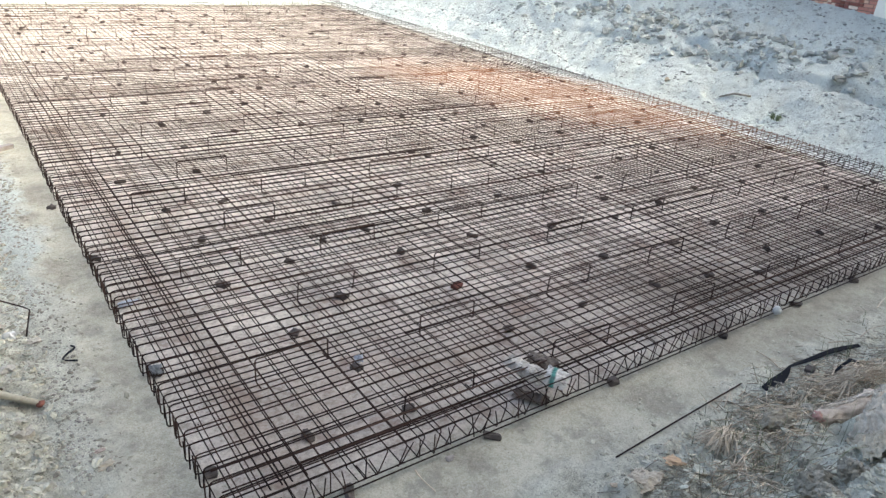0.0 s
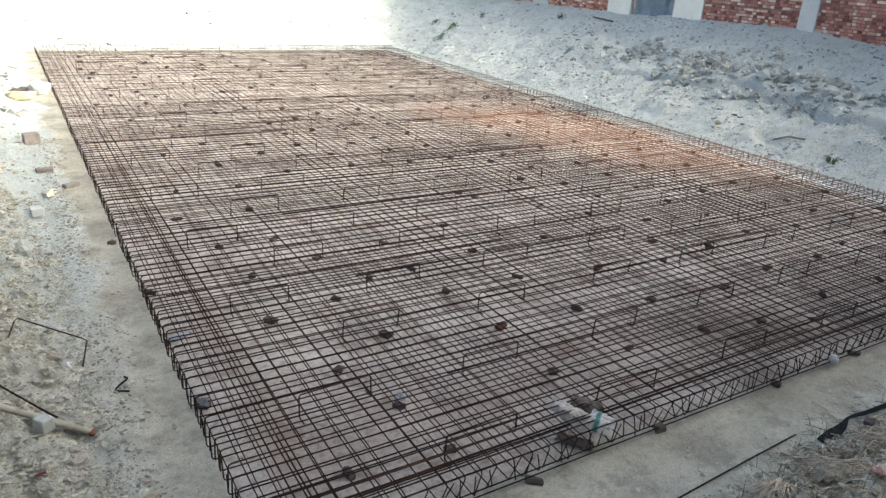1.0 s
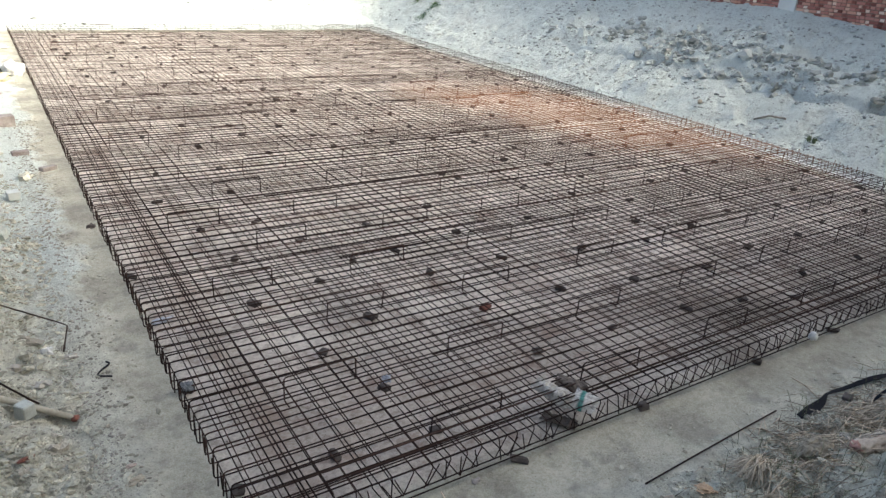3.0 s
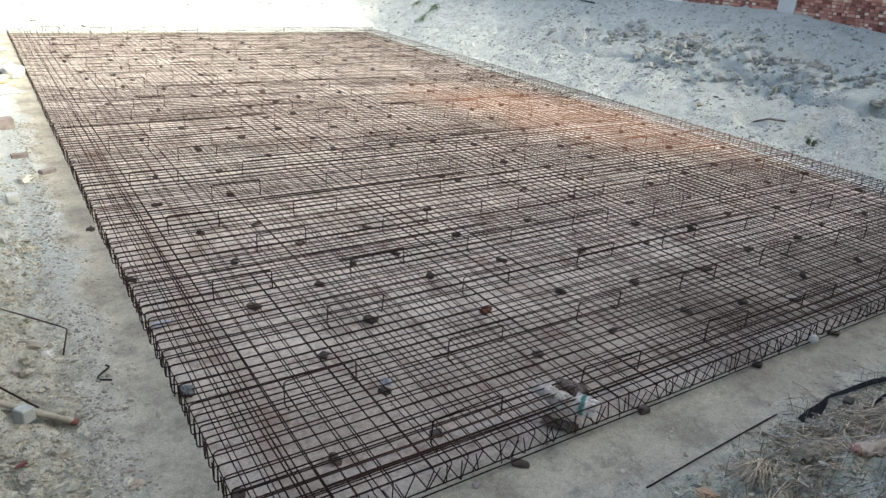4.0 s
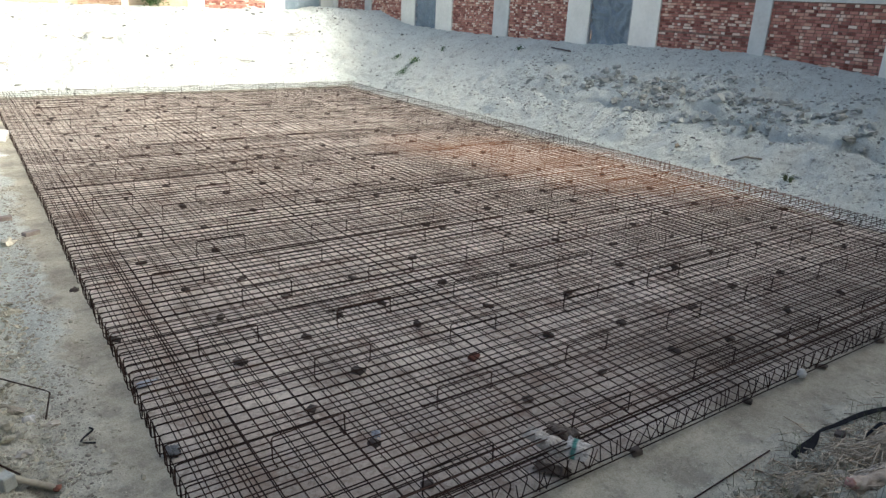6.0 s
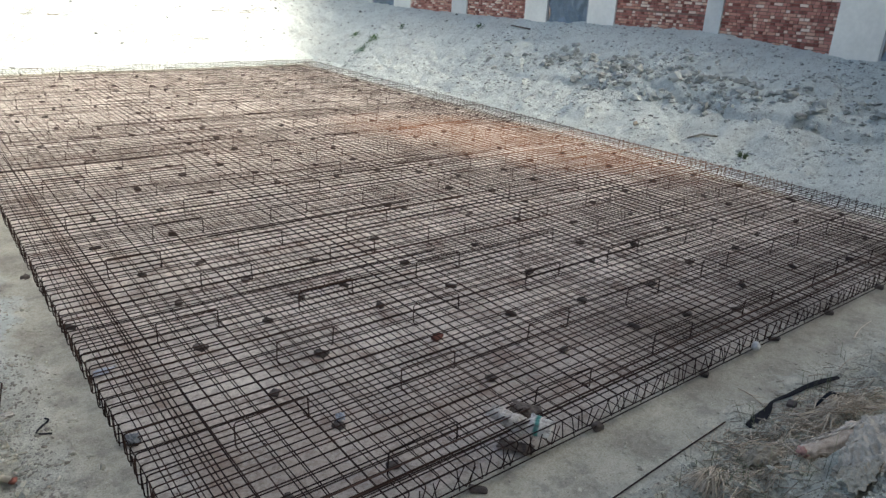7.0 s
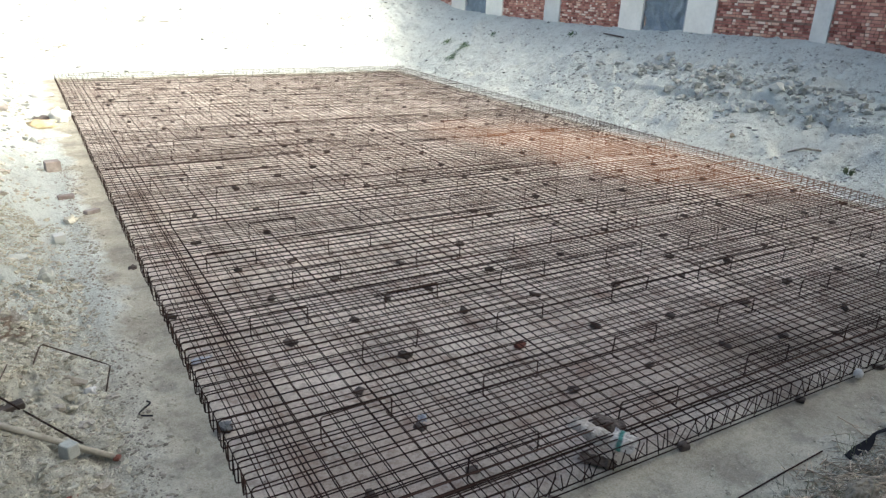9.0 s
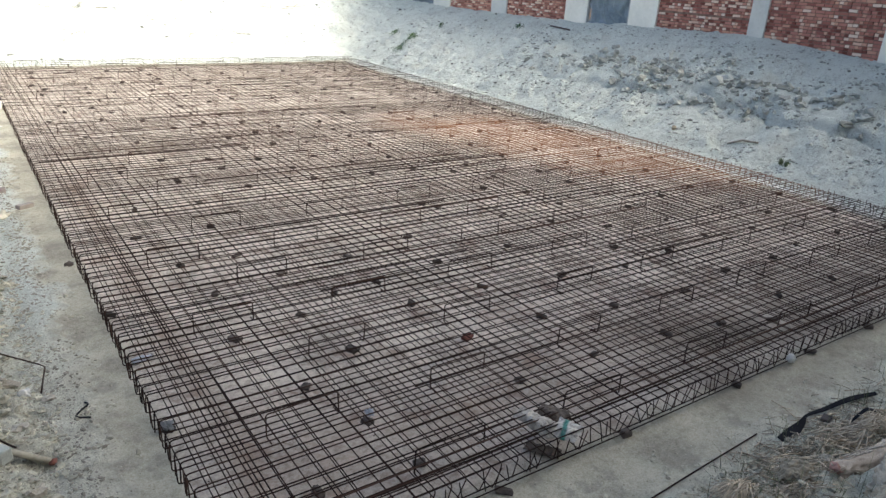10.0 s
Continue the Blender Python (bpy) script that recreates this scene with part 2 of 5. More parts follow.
M_PIPE = simple("pale_bamboo", (0.17, 0.155, 0.125), (0.40, 0.38, 0.32), 6, 0.75)
M_BLUE = simple("faded_blue_plastic", (0.22, 0.25, 0.31), (0.46, 0.49, 0.55), 12, 0.5)
M_FILM = simple("grey_plastic_film", (0.10, 0.105, 0.11), (0.24, 0.25, 0.26), 12, 0.45)
M_PAPER = simple("torn_paper_sack", (0.20, 0.15, 0.125), (0.48, 0.39, 0.33), 8, 0.9, relief=0.6)
M_PINKSACK = simple("brown_paper", (0.20, 0.155, 0.115), (0.50, 0.415, 0.33), 9, 0.9, relief=0.6)
M_YELLOW = simple("yellow_cloth", (0.40, 0.30, 0.17), (0.66, 0.54, 0.35), 7, 0.9)
M_SHADE_BUILDING = simple("shade_building_render", (0.13, 0.115, 0.10), (0.20, 0.18, 0.155), 0.8, 0.9)


def brick_material(name, tones):
    m, nt, b = material(name, 0.93, 0, 0.2)
    p = place(nt)
    geo = nt.nodes.new("ShaderNodeNewGeometry")
    info = nt.nodes.new("ShaderNodeObjectInfo")
    r = maths(nt, "FRACT", maths(nt, "ADD", geo.outputs["Random Per Island"], info.outputs["Random"]))
    col = ramp(nt, r, *tones)
    col = mix(nt, 0.22, col, ramp(nt, noise_tex(nt, 22.0, 4, 0.65, p), (0.35, (0.05, 0.022, 0.02)), (0.65, (0.24, 0.12, 0.095))))
    nt.links.new(col, b.inputs["Base Color"])
    bump(nt, b, noise_tex(nt, 40.0, 4, 0.6, p), 0.7, 0.008)
    return m


M_BRICK = brick_material("red_brick", ((0.0, (0.18, 0.065, 0.05)), (0.30, (0.41, 0.18, 0.15)), (0.58, (0.56, 0.275, 0.225)), (0.76, (0.68, 0.42, 0.31)), (0.85, (0.84, 0.68, 0.54)), (1.0, (0.90, 0.82, 0.71))))

# ---- geometry helpers ----


class Geo:
    """Vertices and faces of one mesh."""

    def __init__(self):
        self.v, self.f = [], []

    def add(self, verts, faces):
        n = len(self.v)
        self.v.extend(tuple(p) for p in verts)
        self.f.extend(tuple(i + n for i in q) for q in faces)
        return self

    def mesh(self, name, mat, smooth=True):
        me = bpy.data.meshes.new(name)
        me.from_pydata(self.v, [], self.f)
        me.materials.append(mat)
        if smooth:
            me.polygons.foreach_set("use_smooth", [True] * len(me.polygons))
        me.update()
        return me


def part(name, data, parent=None, label="", kind=""):
    ob = new(name, data)
    ob.parent = parent
    return tagged(ob, label=label, kind=kind)


def thing(name, label, category, group="", kind="", data=None):
    return tagged(new(name, data), label, category, group, kind)


def tube(points, r, sides=6, taper=1.0):
    """A round bar along points, closed at its ends."""
    pts = [Vector(p) for p in points]
    n = len(pts)
    verts, faces = [], []
    side = None
    for i, p in enumerate(pts):
        d = (pts[min(i + 1, n - 1)] - pts[max(i - 1, 0)]).normalized()
        if side is None:
            side = d.cross(Vector((0, 0, 1)) if abs(d.z) < 0.9 else Vector((1, 0, 0))).normalized()
        side = (side - d * side.dot(d)).normalized()
        up = d.cross(side)
        rr = r * (1 + (taper - 1) * i / (n - 1))
        for k in range(sides):
            a = 2 * math.pi * k / sides
            verts.append(p + side * (rr * math.cos(a)) + up * (rr * math.sin(a)))
    for i in range(n - 1):
        for k in range(sides):
            a, b = i * sides + k, i * sides + (k + 1) % sides
            faces.append((a, b, b + sides, a + sides))
    faces.append(tuple(range(sides))[::-1])
    faces.append(tuple(range((n - 1) * sides, n * sides)))
    return verts, faces


def box(x0, y0, z0, x1, y1, z1):
    v = [(x, y, z) for z in (z0, z1) for y in (y0, y1) for x in (x0, x1)]
    return v, [(0, 2, 3, 1), (4, 5, 7, 6), (0, 1, 5, 4), (2, 6, 7, 3), (0, 4, 6, 2), (1, 3, 7, 5)]


def soft_box(sx, sy, sz, edge, jitter, rng):
    """A block with worn edges and uneven faces, its base at z = 0."""
    bm = bmesh.new()
    bmesh.ops.create_cube(bm, size=1.0)
    for v in bm.verts:
        v.co = Vector((v.co.x * sx, v.co.y * sy, (v.co.z + 0.5) * sz)) + Vector([rng.uniform(-jitter, jitter) for _ in range(3)])
    bmesh.ops.bevel(bm, geom=bm.edges[:], offset=edge, segments=1, affect="EDGES")
    for v in bm.verts:
        v.co += Vector([rng.uniform(-jitter, jitter) * 0.35 for _ in range(3)])
        v.co.z = max(v.co.z, 0.0)
    out = [v.co.copy() for v in bm.verts], [[v.index for v in f.verts] for f in bm.faces]
    bm.free()
    return out


def ico(level):
    bm = bmesh.new()
    bmesh.ops.create_icosphere(bm, subdivisions=level, radius=1.0)
    out = [v.co.copy() for v in bm.verts], [[v.index for v in f.verts] for f in bm.faces]
    bm.free()
    return out


ICO1, ICO2, ICO3 = ico(1), ico(2), ico(3)


def lump(base, cx, cy, cz, sx, sy, sz, turn, seed, rough=0.35):
    """An uneven stone or clod."""
    c, s = math.cos(turn), math.sin(turn)
    out = []
    for v in base[0]:
        k = 1 + rough * noise.noise(v * 1.7 + Vector((seed * 3.1, seed * 1.7, seed)))
        k += 0.4 * rough * noise.noise(v * 4.3 + Vector((seed, seed * 2.3, 7)))
        x, y, z = v.x * sx * k, v.y * sy * k, v.z * sz * k
        out.append((cx + c * x - s * y, cy + s * x + c * y, cz + z))
    return out, base[1]


TABLE = np.random.RandomState(7).rand(256, 256)


def value_noise(x, y):
    xi, yi = np.floor(x).astype(int), np.floor(y).astype(int)
    u, v = x - xi, y - yi
    u, v = u * u * (3 - 2 * u), v * v * (3 - 2 * v)
    a, b = TABLE[xi & 255, yi & 255], TABLE[(xi + 1) & 255, yi & 255]
    c, d = TABLE[xi & 255, (yi + 1) & 255], TABLE[(xi + 1) & 255, (yi + 1) & 255]
    return (a + (b - a) * u) * (1 - v) + (c + (d - c) * u) * v - 0.5


def fbm(x, y, size, octaves=3):
    out, k = 0.0, 1.0
    for i in range(octaves):
        a = 0.6 * i
        out = out + k * value_noise((x * math.cos(a) - y * math.sin(a)) / size + 17.3 * i, (x * math.sin(a) + y * math.cos(a)) / size + 5.1 * i)
        size, k = size * 0.47, k * 0.52
    return out


def ss(a, b, x):
    t = np.clip((x - a) / (b - a), 0.0, 1.0)
    return t * t * (3 - 2 * t)


def bank_height(x, y):
    """The large shape of the pit: a flat floor and four banks (numpy arrays)."""
    dl, df, dr, db = -0.75 - x, -0.66 - y, x - 13.0, y - 23.9
    left = np.interp(dl, [-9, 0, 0.25, 1.2, 5.0, 9.0], [0, 0, 0.07, 0.5, 2.3, 2.5])
    front = np.interp(df, [-9, 0, 0.3, 1.0, 2.4, 3.4], [0, 0, 0.06, 0.36, 1.65, 2.05])
    top = np.interp(y, [-6, 5.0, 8.6, 12.3, 15.4, 20, 28, 32, 36], [2.3, 2.32, 2.56, 2.51, 2.36, 2.3, 2.3, 2.42, 2.6])
    right = np.interp(dr, [-9, 0, 0.5, 2.2, 2.6, 5.0, 6.0], [0, 0, 0.08, 0.40, 0.48, 1.0, 1.0]) * top
    back = np.interp(db, [-9, 0, 0.6, 7.0, 9.5], [0, 0, 0.12, 2.35, 2.62])
    p = 3.0
    return np.minimum((left ** p + front ** p + right ** p + back ** p) ** (1 / p), 2.85)


def ground_height(x, y):
    """The ground with its lumps, ledges and hollows (numpy arrays)."""
    x, y = np.asarray(x, float), np.asarray(y, float)
    hb = bank_height(x, y)
    m = ss(0.01, 0.3, hb) * (1 - 0.8 * ss(16.4, 17.6, x)) * (1 - 0.7 * ss(34.0, 35.5, y))
    low = ss(0.0, 0.12, hb)
    fine = ss(-3.2, -2.5, y) * ss(-3.0, -2.4, x)
    z = hb + m * (0.24 * fbm(x, y, 1.7, 3) + 0.15 * (0.4 + 0.6 * fine) * fbm(x + 40, y, 0.5, 4)) + fine * low * 0.05 * fbm(x, y + 90, 0.18, 3)
    near = ss(0.0, 0.1, hb) * ss(9.0, 4.0, y) * ss(8.0, 5.5, x)
    z = z + fine * near * 0.065 * fbm(x - 30, y + 11, 0.14, 3)
    crumble = np.maximum(ss(-0.58, -0.9, x), ss(-0.62, -0.9, y) * ss(-0.5, 1.5, x)) * ss(9.0, 6.0, y) * ss(8.5, 7.0, x)
    plates = np.floor(fbm(x + 7, y - 3, 0.42, 4) * 7) / 7
    z = z + fine * crumble * (0.06 * plates + 0.07 * fbm(x + 2, y - 3, 0.24, 3) - 0.08 * np.abs(fbm(x - 3, y + 8, 0.13, 2)) + 0.05 * np.floor(fbm(x + 21, y + 5, 0.2, 3) * 6) / 6)
    # a broken crust along the right bank, rough above it
    dr = x - 13.0 - 0.8 * fbm(x * 0.0 + 3.0, y, 1.9, 4)
    zone = ss(1.0, 3.0, y) * ss(17.0, 10.0, y)
    z = z + zone * 0.10 * ss(2.15, 2.22, dr) * ss(3.4, 2.4, dr) - zone * 0.13 * ss(-0.3, 0.0, fbm(x, y + 3, 1.1, 2)) * np.exp(-((dr - 2.10) / 0.06) ** 2)
    z = z + ss(2.2, 2.6, dr) * ss(4.6, 3.8, dr) * ss(24.0, 14.0, y) * 0.22 * np.abs(fbm(x, y, 0.5, 3))
    floor = (x > -0.4) & (x < 12.9) & (y > -0.4) & (y < 23.7)
    return np.where(floor, 0.006 * fbm(x, y, 0.6, 3) - 0.004, z)


XS = np.concatenate([[-900, -300, -100, -40, -20, -12], np.arange(-8, -2.4, 0.1), np.arange(-2.4, -0.3, 0.024), np.arange(-0.3, 1.0, 0.065), np.arange(1.0, 7.4, 0.03), np.arange(7.4, 12.8, 0.12), np.arange(12.8, 18.6, 0.055), [19.5, 22, 30, 60, 150, 400, 900]])
YS = np.concatenate([[-900, -300, -100, -40, -20, -12, -8], np.arange(-6.4, -2.6, 0.1), np.arange(-2.6, 4.5, 0.025), np.arange(4.5, 14, 0.06), np.arange(14, 37.5, 0.12), [38.5, 42, 50, 70, 150, 400, 900]])
GX, GY = np.meshgrid(XS, YS, indexing="ij")
GZ = ground_height(np.clip(GX, -12, 22), np.clip(GY, -10, 42))


def ground_at(x, y):
    """Height of the ground sheet, between its grid lines."""
    i = min(max(int(np.searchsorted(XS, x)) - 1, 0), len(XS) - 2)
    j = min(max(int(np.searchsorted(YS, y)) - 1, 0), len(YS) - 2)
    u, v = (x - XS[i]) / (XS[i + 1] - XS[i]), (y - YS[j]) / (YS[j + 1] - YS[j])
    return float((GZ[i, j] * (1 - u) + GZ[i + 1, j] * u) * (1 - v) + (GZ[i, j + 1] * (1 - u) + GZ[i + 1, j + 1] * u) * v)


def build_ground():
    gx, gy, gz = GX, GY, GZ
    nx, ny = gx.shape
    me = bpy.data.meshes.new("ground")
    idx = np.arange(nx * ny).reshape(nx, ny)
    quads = np.stack([idx[:-1, :-1], idx[1:, :-1], idx[1:, 1:], idx[:-1, 1:]], -1).reshape(-1)
    nq = (nx - 1) * (ny - 1)
    me.vertices.add(nx * ny)
    me.vertices.foreach_set("co", np.stack([gx, gy, gz], -1).reshape(-1))
    me.loops.add(nq * 4)
    me.loops.foreach_set("vertex_index", quads)
    me.polygons.add(nq)
    me.polygons.foreach_set("loop_start", np.arange(nq) * 4)
    me.polygons.foreach_set("use_smooth", np.ones(nq, bool))
    me.materials.append(M_GROUND)
    me.update()
    me.validate()
    return thing("ground", "pale grey sandy pit floor with lumpy earth banks around it", "ground", kind="structure", data=me)


build_ground()

# ---- unseen building added behind the camera, sized to shade the near half ----
shade_building = thing("building", "plain tall rendered building, unseen, added behind the pit to cast shade", "building", kind="structure")
g = Geo().add(*box(-50, -28, 0, 21.5, -6.5, 15.4))
part("wall", g.mesh("wall", M_SHADE_BUILDING, False), shade_building)
g = Geo().add(*box(-50.2, -28.2, 15.4, 21.6, -6.4, 15.5))
part("roof", g.mesh("roof", M_CONC, False), shade_building)

# ---- boundary walls ----
WALL_X, WALL_Y, WALL_TOP = 18.0, 36.0, 4.95
BELT0, BELT1 = 3.99, 4.27
rng = random.Random(3)
BRICK_MESHES = []
for k in range(6):
    v, f = box(-0.118, -0.02, -0.036, 0.118, 0.05, 0.036)
    v = [(x + rng.uniform(-0.006, 0.006), y + rng.uniform(-0.008, 0.006), z + rng.uniform(-0.004, 0.004)) for x, y, z in v]
    BRICK_MESHES.append(Geo().add(v, f).mesh("brick", M_BRICK, False))


def courses(a0, a1, z0, z1):
    """Centres and half lengths of bricks in a panel, course by course."""
    z, row = z0 + 0.04, 0
    while z < z1 - 0.03:
        a = a0 - (0.12 if row % 2 else 0.0) + rng.uniform(-0.03, 0.03)
        while a < a1:
            n = rng.uniform(0.22, 0.25) if rng.random() > 0.72 else rng.uniform(0.095, 0.14)
            lo, hi = max(a + 0.009, a0), min(a + n - 0.009, a1)
            if hi - lo > 0.04:
                yield (lo + hi) / 2, (hi - lo) / 2, z
            a += n
        z, row = z + 0.084, row + 1


def brick_geo(panels, toward):
    """Bricks of several panels in one mesh; toward maps (along, out, up) to the world."""
    g = Geo()
    for a0, a1, z0, z1 in panels:
        for c, h, z in courses(a0, a1, z0, z1):
            d = rng.uniform(-0.022, 0.016)
            j = rng.uniform(-0.005, 0.005)
            v, f = box(c - h, -0.03, z - 0.032 + j, c + h, 0.022 + d, z + 0.032 + j)
            g.add([toward(*(p[0] + rng.uniform(-0.004, 0.004), p[1], p[2] + rng.uniform(-0.004, 0.004))) for p in v], f)
    return g


def slab(toward, a0, a1, o0, o1, z0, z1):
    v, f = box(a0, o0, z0, a1, o1, z1)
    return [toward(*p) for p in v], f


def pilaster(parent, toward, a0, a1, z0, z1, mat, grooved):
    g = Geo().add(*slab(toward, a0, a1, -0.1, 0.07, z0, 4.02 if grooved else z1))
    if grooved:
        z = 4.02
        for k in range(3):
            g.add(*slab(toward, a0 + 0.012, a1 - 0.012, -0.1, 0.045, z, z + 0.035))
            g.add(*slab(toward, a0 - 0.01, a1 + 0.01, -0.1, 0.082, z + 0.035, z + 0.12))
            z += 0.12
        g.add(*slab(toward, a0, a1, -0.1, 0.07, z, z1))
    part("pilaster" if grooved else "column", g.mesh("pilaster", mat, False), parent)


def gate(toward, a0, a1, z0, z1, label, relief):
    ob = thing("gate", label, "gate", "sheet metal gates")
    w = 0.055
    for name, s in (("frame_post", (a0, a0 + w, z0, z1)), ("frame_post", (a1 - w, a1, z0, z1)), ("frame_rail", (a0 + w, a1 - w, z1 - w, z1))):
        g = Geo().add(*slab(toward, s[0], s[1], -0.06, 0.05, s[2], s[3]))
        part(name, g.mesh(name, M_GATEFRAME, False), ob)
    n, k = 48, 56
    seed = a0 * 7.3
    verts, faces = [], []
    for i in range(n + 1):
        for j in range(k + 1):
            a, z = a0 + w + (a1 - a0 - 2 * w) * i / n, z0 + (z1 - w - z0) * j / k
            warp = 1.6 * noise.noise(Vector((a * 1.3, z * 1.3, seed)))
            o = 0.08 * math.sin(11 * noise.noise(Vector((a * 1.5 + warp, z * 1.2 - warp, seed + 4))))
            verts.append(toward(a, -0.03 + relief * o, z))
    for i in range(n):
        for j in range(k):
            q = i * (k + 1) + j
            faces.append((q, q + k + 1, q + k + 2, q + 1))
    part("sheet", Geo().add(verts, faces).mesh("sheet", M_SHEET), ob)


def east(a, o, z):
    return (WALL_X - o, a, z)


def north(a, o, z):
    return (a, WALL_Y - o, z)


def boundary_wall(name, toward, a0, a1, label, gates, pilasters, columns, panels, z0):
    core = Geo()
    marks = sorted(gates)
    start = a0
    for s, e in marks + [(a1, a1)]:
        if s > start:
            core.add(*slab(toward, start, s, -0.24, 0.0, z0, WALL_TOP))
        start = e
    wall = thing(name, label, "wall", kind="structure", data=core.mesh(name, M_MORTAR, False))
    for s, e in marks:
        gate(toward, s, e, z0, WALL_TOP - 0.1, "blue-grey embossed sheet metal gate in the brick boundary wall", 0.65 if toward is east else 0.12)
    for s, e in pilasters:
        pilaster(wall, toward, s, e, z0, WALL_TOP, M_PLASTER, True)
    for s, e in columns:
        pilaster(wall, toward, s, e, z0, WALL_TOP, M_CONC, False)
    for s, e in panels:
        g = Geo().add(*slab(toward, s, e, -0.05, 0.055, BELT0 + rng.uniform(-0.01, 0.01), BELT1))
        part("belt_beam", g.mesh("belt_beam", M_CONC, False), wall)
        g = Geo().add(*slab(toward, s, e, -0.26, 0.05, WALL_TOP - 0.12, WALL_TOP + 0.02))
        part("coping", g.mesh("coping", M_CONC, False), wall)
    return wall


E_PANELS = [(-6.0, 0.9), (5.37, 8.54), (9.05, 12.33), (16.5, 19.88), (20.85, 23.85), (28.22, 31.32), (32.03, 35.32)]
wall_east = boundary_wall("wall_east", east, -6, WALL_Y, "weathered red brick boundary wall with pale concrete columns",
                          [(2.2, 4.2), (13.47, 15.41), (25.14, 26.99)],
                          [(0.9, 2.2), (4.2, 5.37), (12.33, 13.47), (15.41, 16.5), (23.85, 25.14), (26.99, 28.22), (35.32, 35.93)],
                          [(8.54, 9.05), (19.88, 20.85), (31.32, 32.03)], E_PANELS, 1.6)
low = [(s, e, 2.2, BELT0) for s, e in E_PANELS if s != 9.05] + [(9.05, 12.33, 2.2, 3.0)] + [(s, e, BELT1, WALL_TOP - 0.12) for s, e in E_PANELS]
part("brickwork", brick_geo(low, east).mesh("brickwork", M_BRICK, False), wall_east, "rows of rough red bricks", "stuff")

N_PANELS = [(10.6, 13.9)]
wall_north = boundary_wall("wall_north", north, 9.75, WALL_X, "red brick boundary wall with a gate and plaster columns",
                           [(15.0, 17.2)], [(17.2, 17.93), (13.9, 15.0)], [(9.75, 10.6)], N_PANELS, 1.6)
low = [(s, e, 2.2, BELT0 + 0.1) for s, e in N_PANELS] + [(s, e, BELT1, WALL_TOP - 0.12) for s, e in N_PANELS]
part("brickwork", brick_geo(low, north).mesh("brickwork", M_BRICK, False), wall_north, "rows of rough red bricks", "stuff")

# the older low wall further along: washed panels between posts
old = Geo()
for s, e, top in ((-9.0, -1.25, 5.0), (-1.25, 1.0, 5.0), (1.0, 6.5, 4.98), (6.5, 9.75, 5.02)):
    old.add(*slab(north, s, e, -0.2, 0.0, 1.6, top))
wall_old = thing("wall_north_old", "sunlit old tan brick boundary wall with white posts", "wall", kind="structure", data=old.mesh("wall_north_old", M_TAN, False))
for s, e, top in ((-4.4, -4.0, 5.1), (-1.37, -1.0, 5.1), (1.0, 1.47, 5.1), (3.78, 4.03, 5.1), (6.55, 6.86, 5.1)):
    g = Geo().add(*slab(north, s, e, -0.22, 0.06, 1.6, top))
    part("post", g.mesh("post", M_PLASTER, False), wall_old, "white painted post")
tiers = [(-9.0, -4.4, 2.2, 5.0), (-4.0, -1.37, 2.2, 5.0), (-1.0, 1.0, 2.2, 5.0), (4.6, 6.55, 2.2, 4.9)]
M_OLDBRICK = brick_material("washed_brick", ((0.0, (0.24, 0.155, 0.11)), (0.5, (0.33, 0.225, 0.16)), (0.85, (0.38, 0.27, 0.20)), (1.0, (0.5, 0.41, 0.33))))
part("brickwork", brick_geo(tiers, north).mesh("brickwork", M_OLDBRICK, False), wall_old, "faded washed brickwork", "stuff")

# ---- the reinforcement ----
W, L = 12.62, 23.4
ZB, ZT = 0.055, 0.268
R = 0.0060
rng = random.Random(11)


def wander(seed, s, amount):
    return amount * (noise.noise(Vector((s * 0.35, seed * 7.7, 0.0))) + 0.4 * noise.noise(Vector((s * 1.3, seed * 3.1, 5.0))))


def bar_points(along_x, fixed, s0, s1, z, up0, up1, lean0=0.0, lean1=0.0, wob=0.02, seed=0.0):
    """A bar with its ends turned up or down by up0 and up1 metres (0: straight)."""
    n = max(4, int((s1 - s0) / 0.9))
    line = []
    for i in range(n + 1):
        s = s0 + (s1 - s0) * i / n
        line.append((s, fixed + wander(seed, s, wob), z + wander(seed + 50, s, 0.012)))

    def hook(at, sign, up, lean):
        s, o, zz = at
        k = 1 if up > 0 else -1
        bend = [(s, o, zz + k * 0.028), (s + sign * 0.006, o + lean, zz + up)]
        return [(s - sign * 0.028, o, zz), (s - sign * 0.008, o, zz + k * 0.008)] + bend
    if up0:
        line = hook(line[0], -1, up0, lean0)[::-1] + line[1:]
    if up1:
        line = line[:-1] + hook(line[-1], 1, up1, lean1)
    return [(s, o, zz) if along_x else (o, s, zz) for s, o, zz in line]


def bar(parent, *args, r=R, **kw):
    g = Geo().add(*tube(bar_points(*args, **kw), r, 6))
    return part("rebar", g.mesh("rebar", M_STEEL), parent)


bottom_mat = thing("bottom_rebar_mat", "rusty steel bar mat low over the concrete, ends turned up", "rebar mat")
top_mat = thing("top_rebar_mat", "rusty steel bar mat on steel chairs, ends turned down", "rebar mat")
PX, PY = 0.153, 0.149
nx, ny = int(W / PX), int(L / PY)
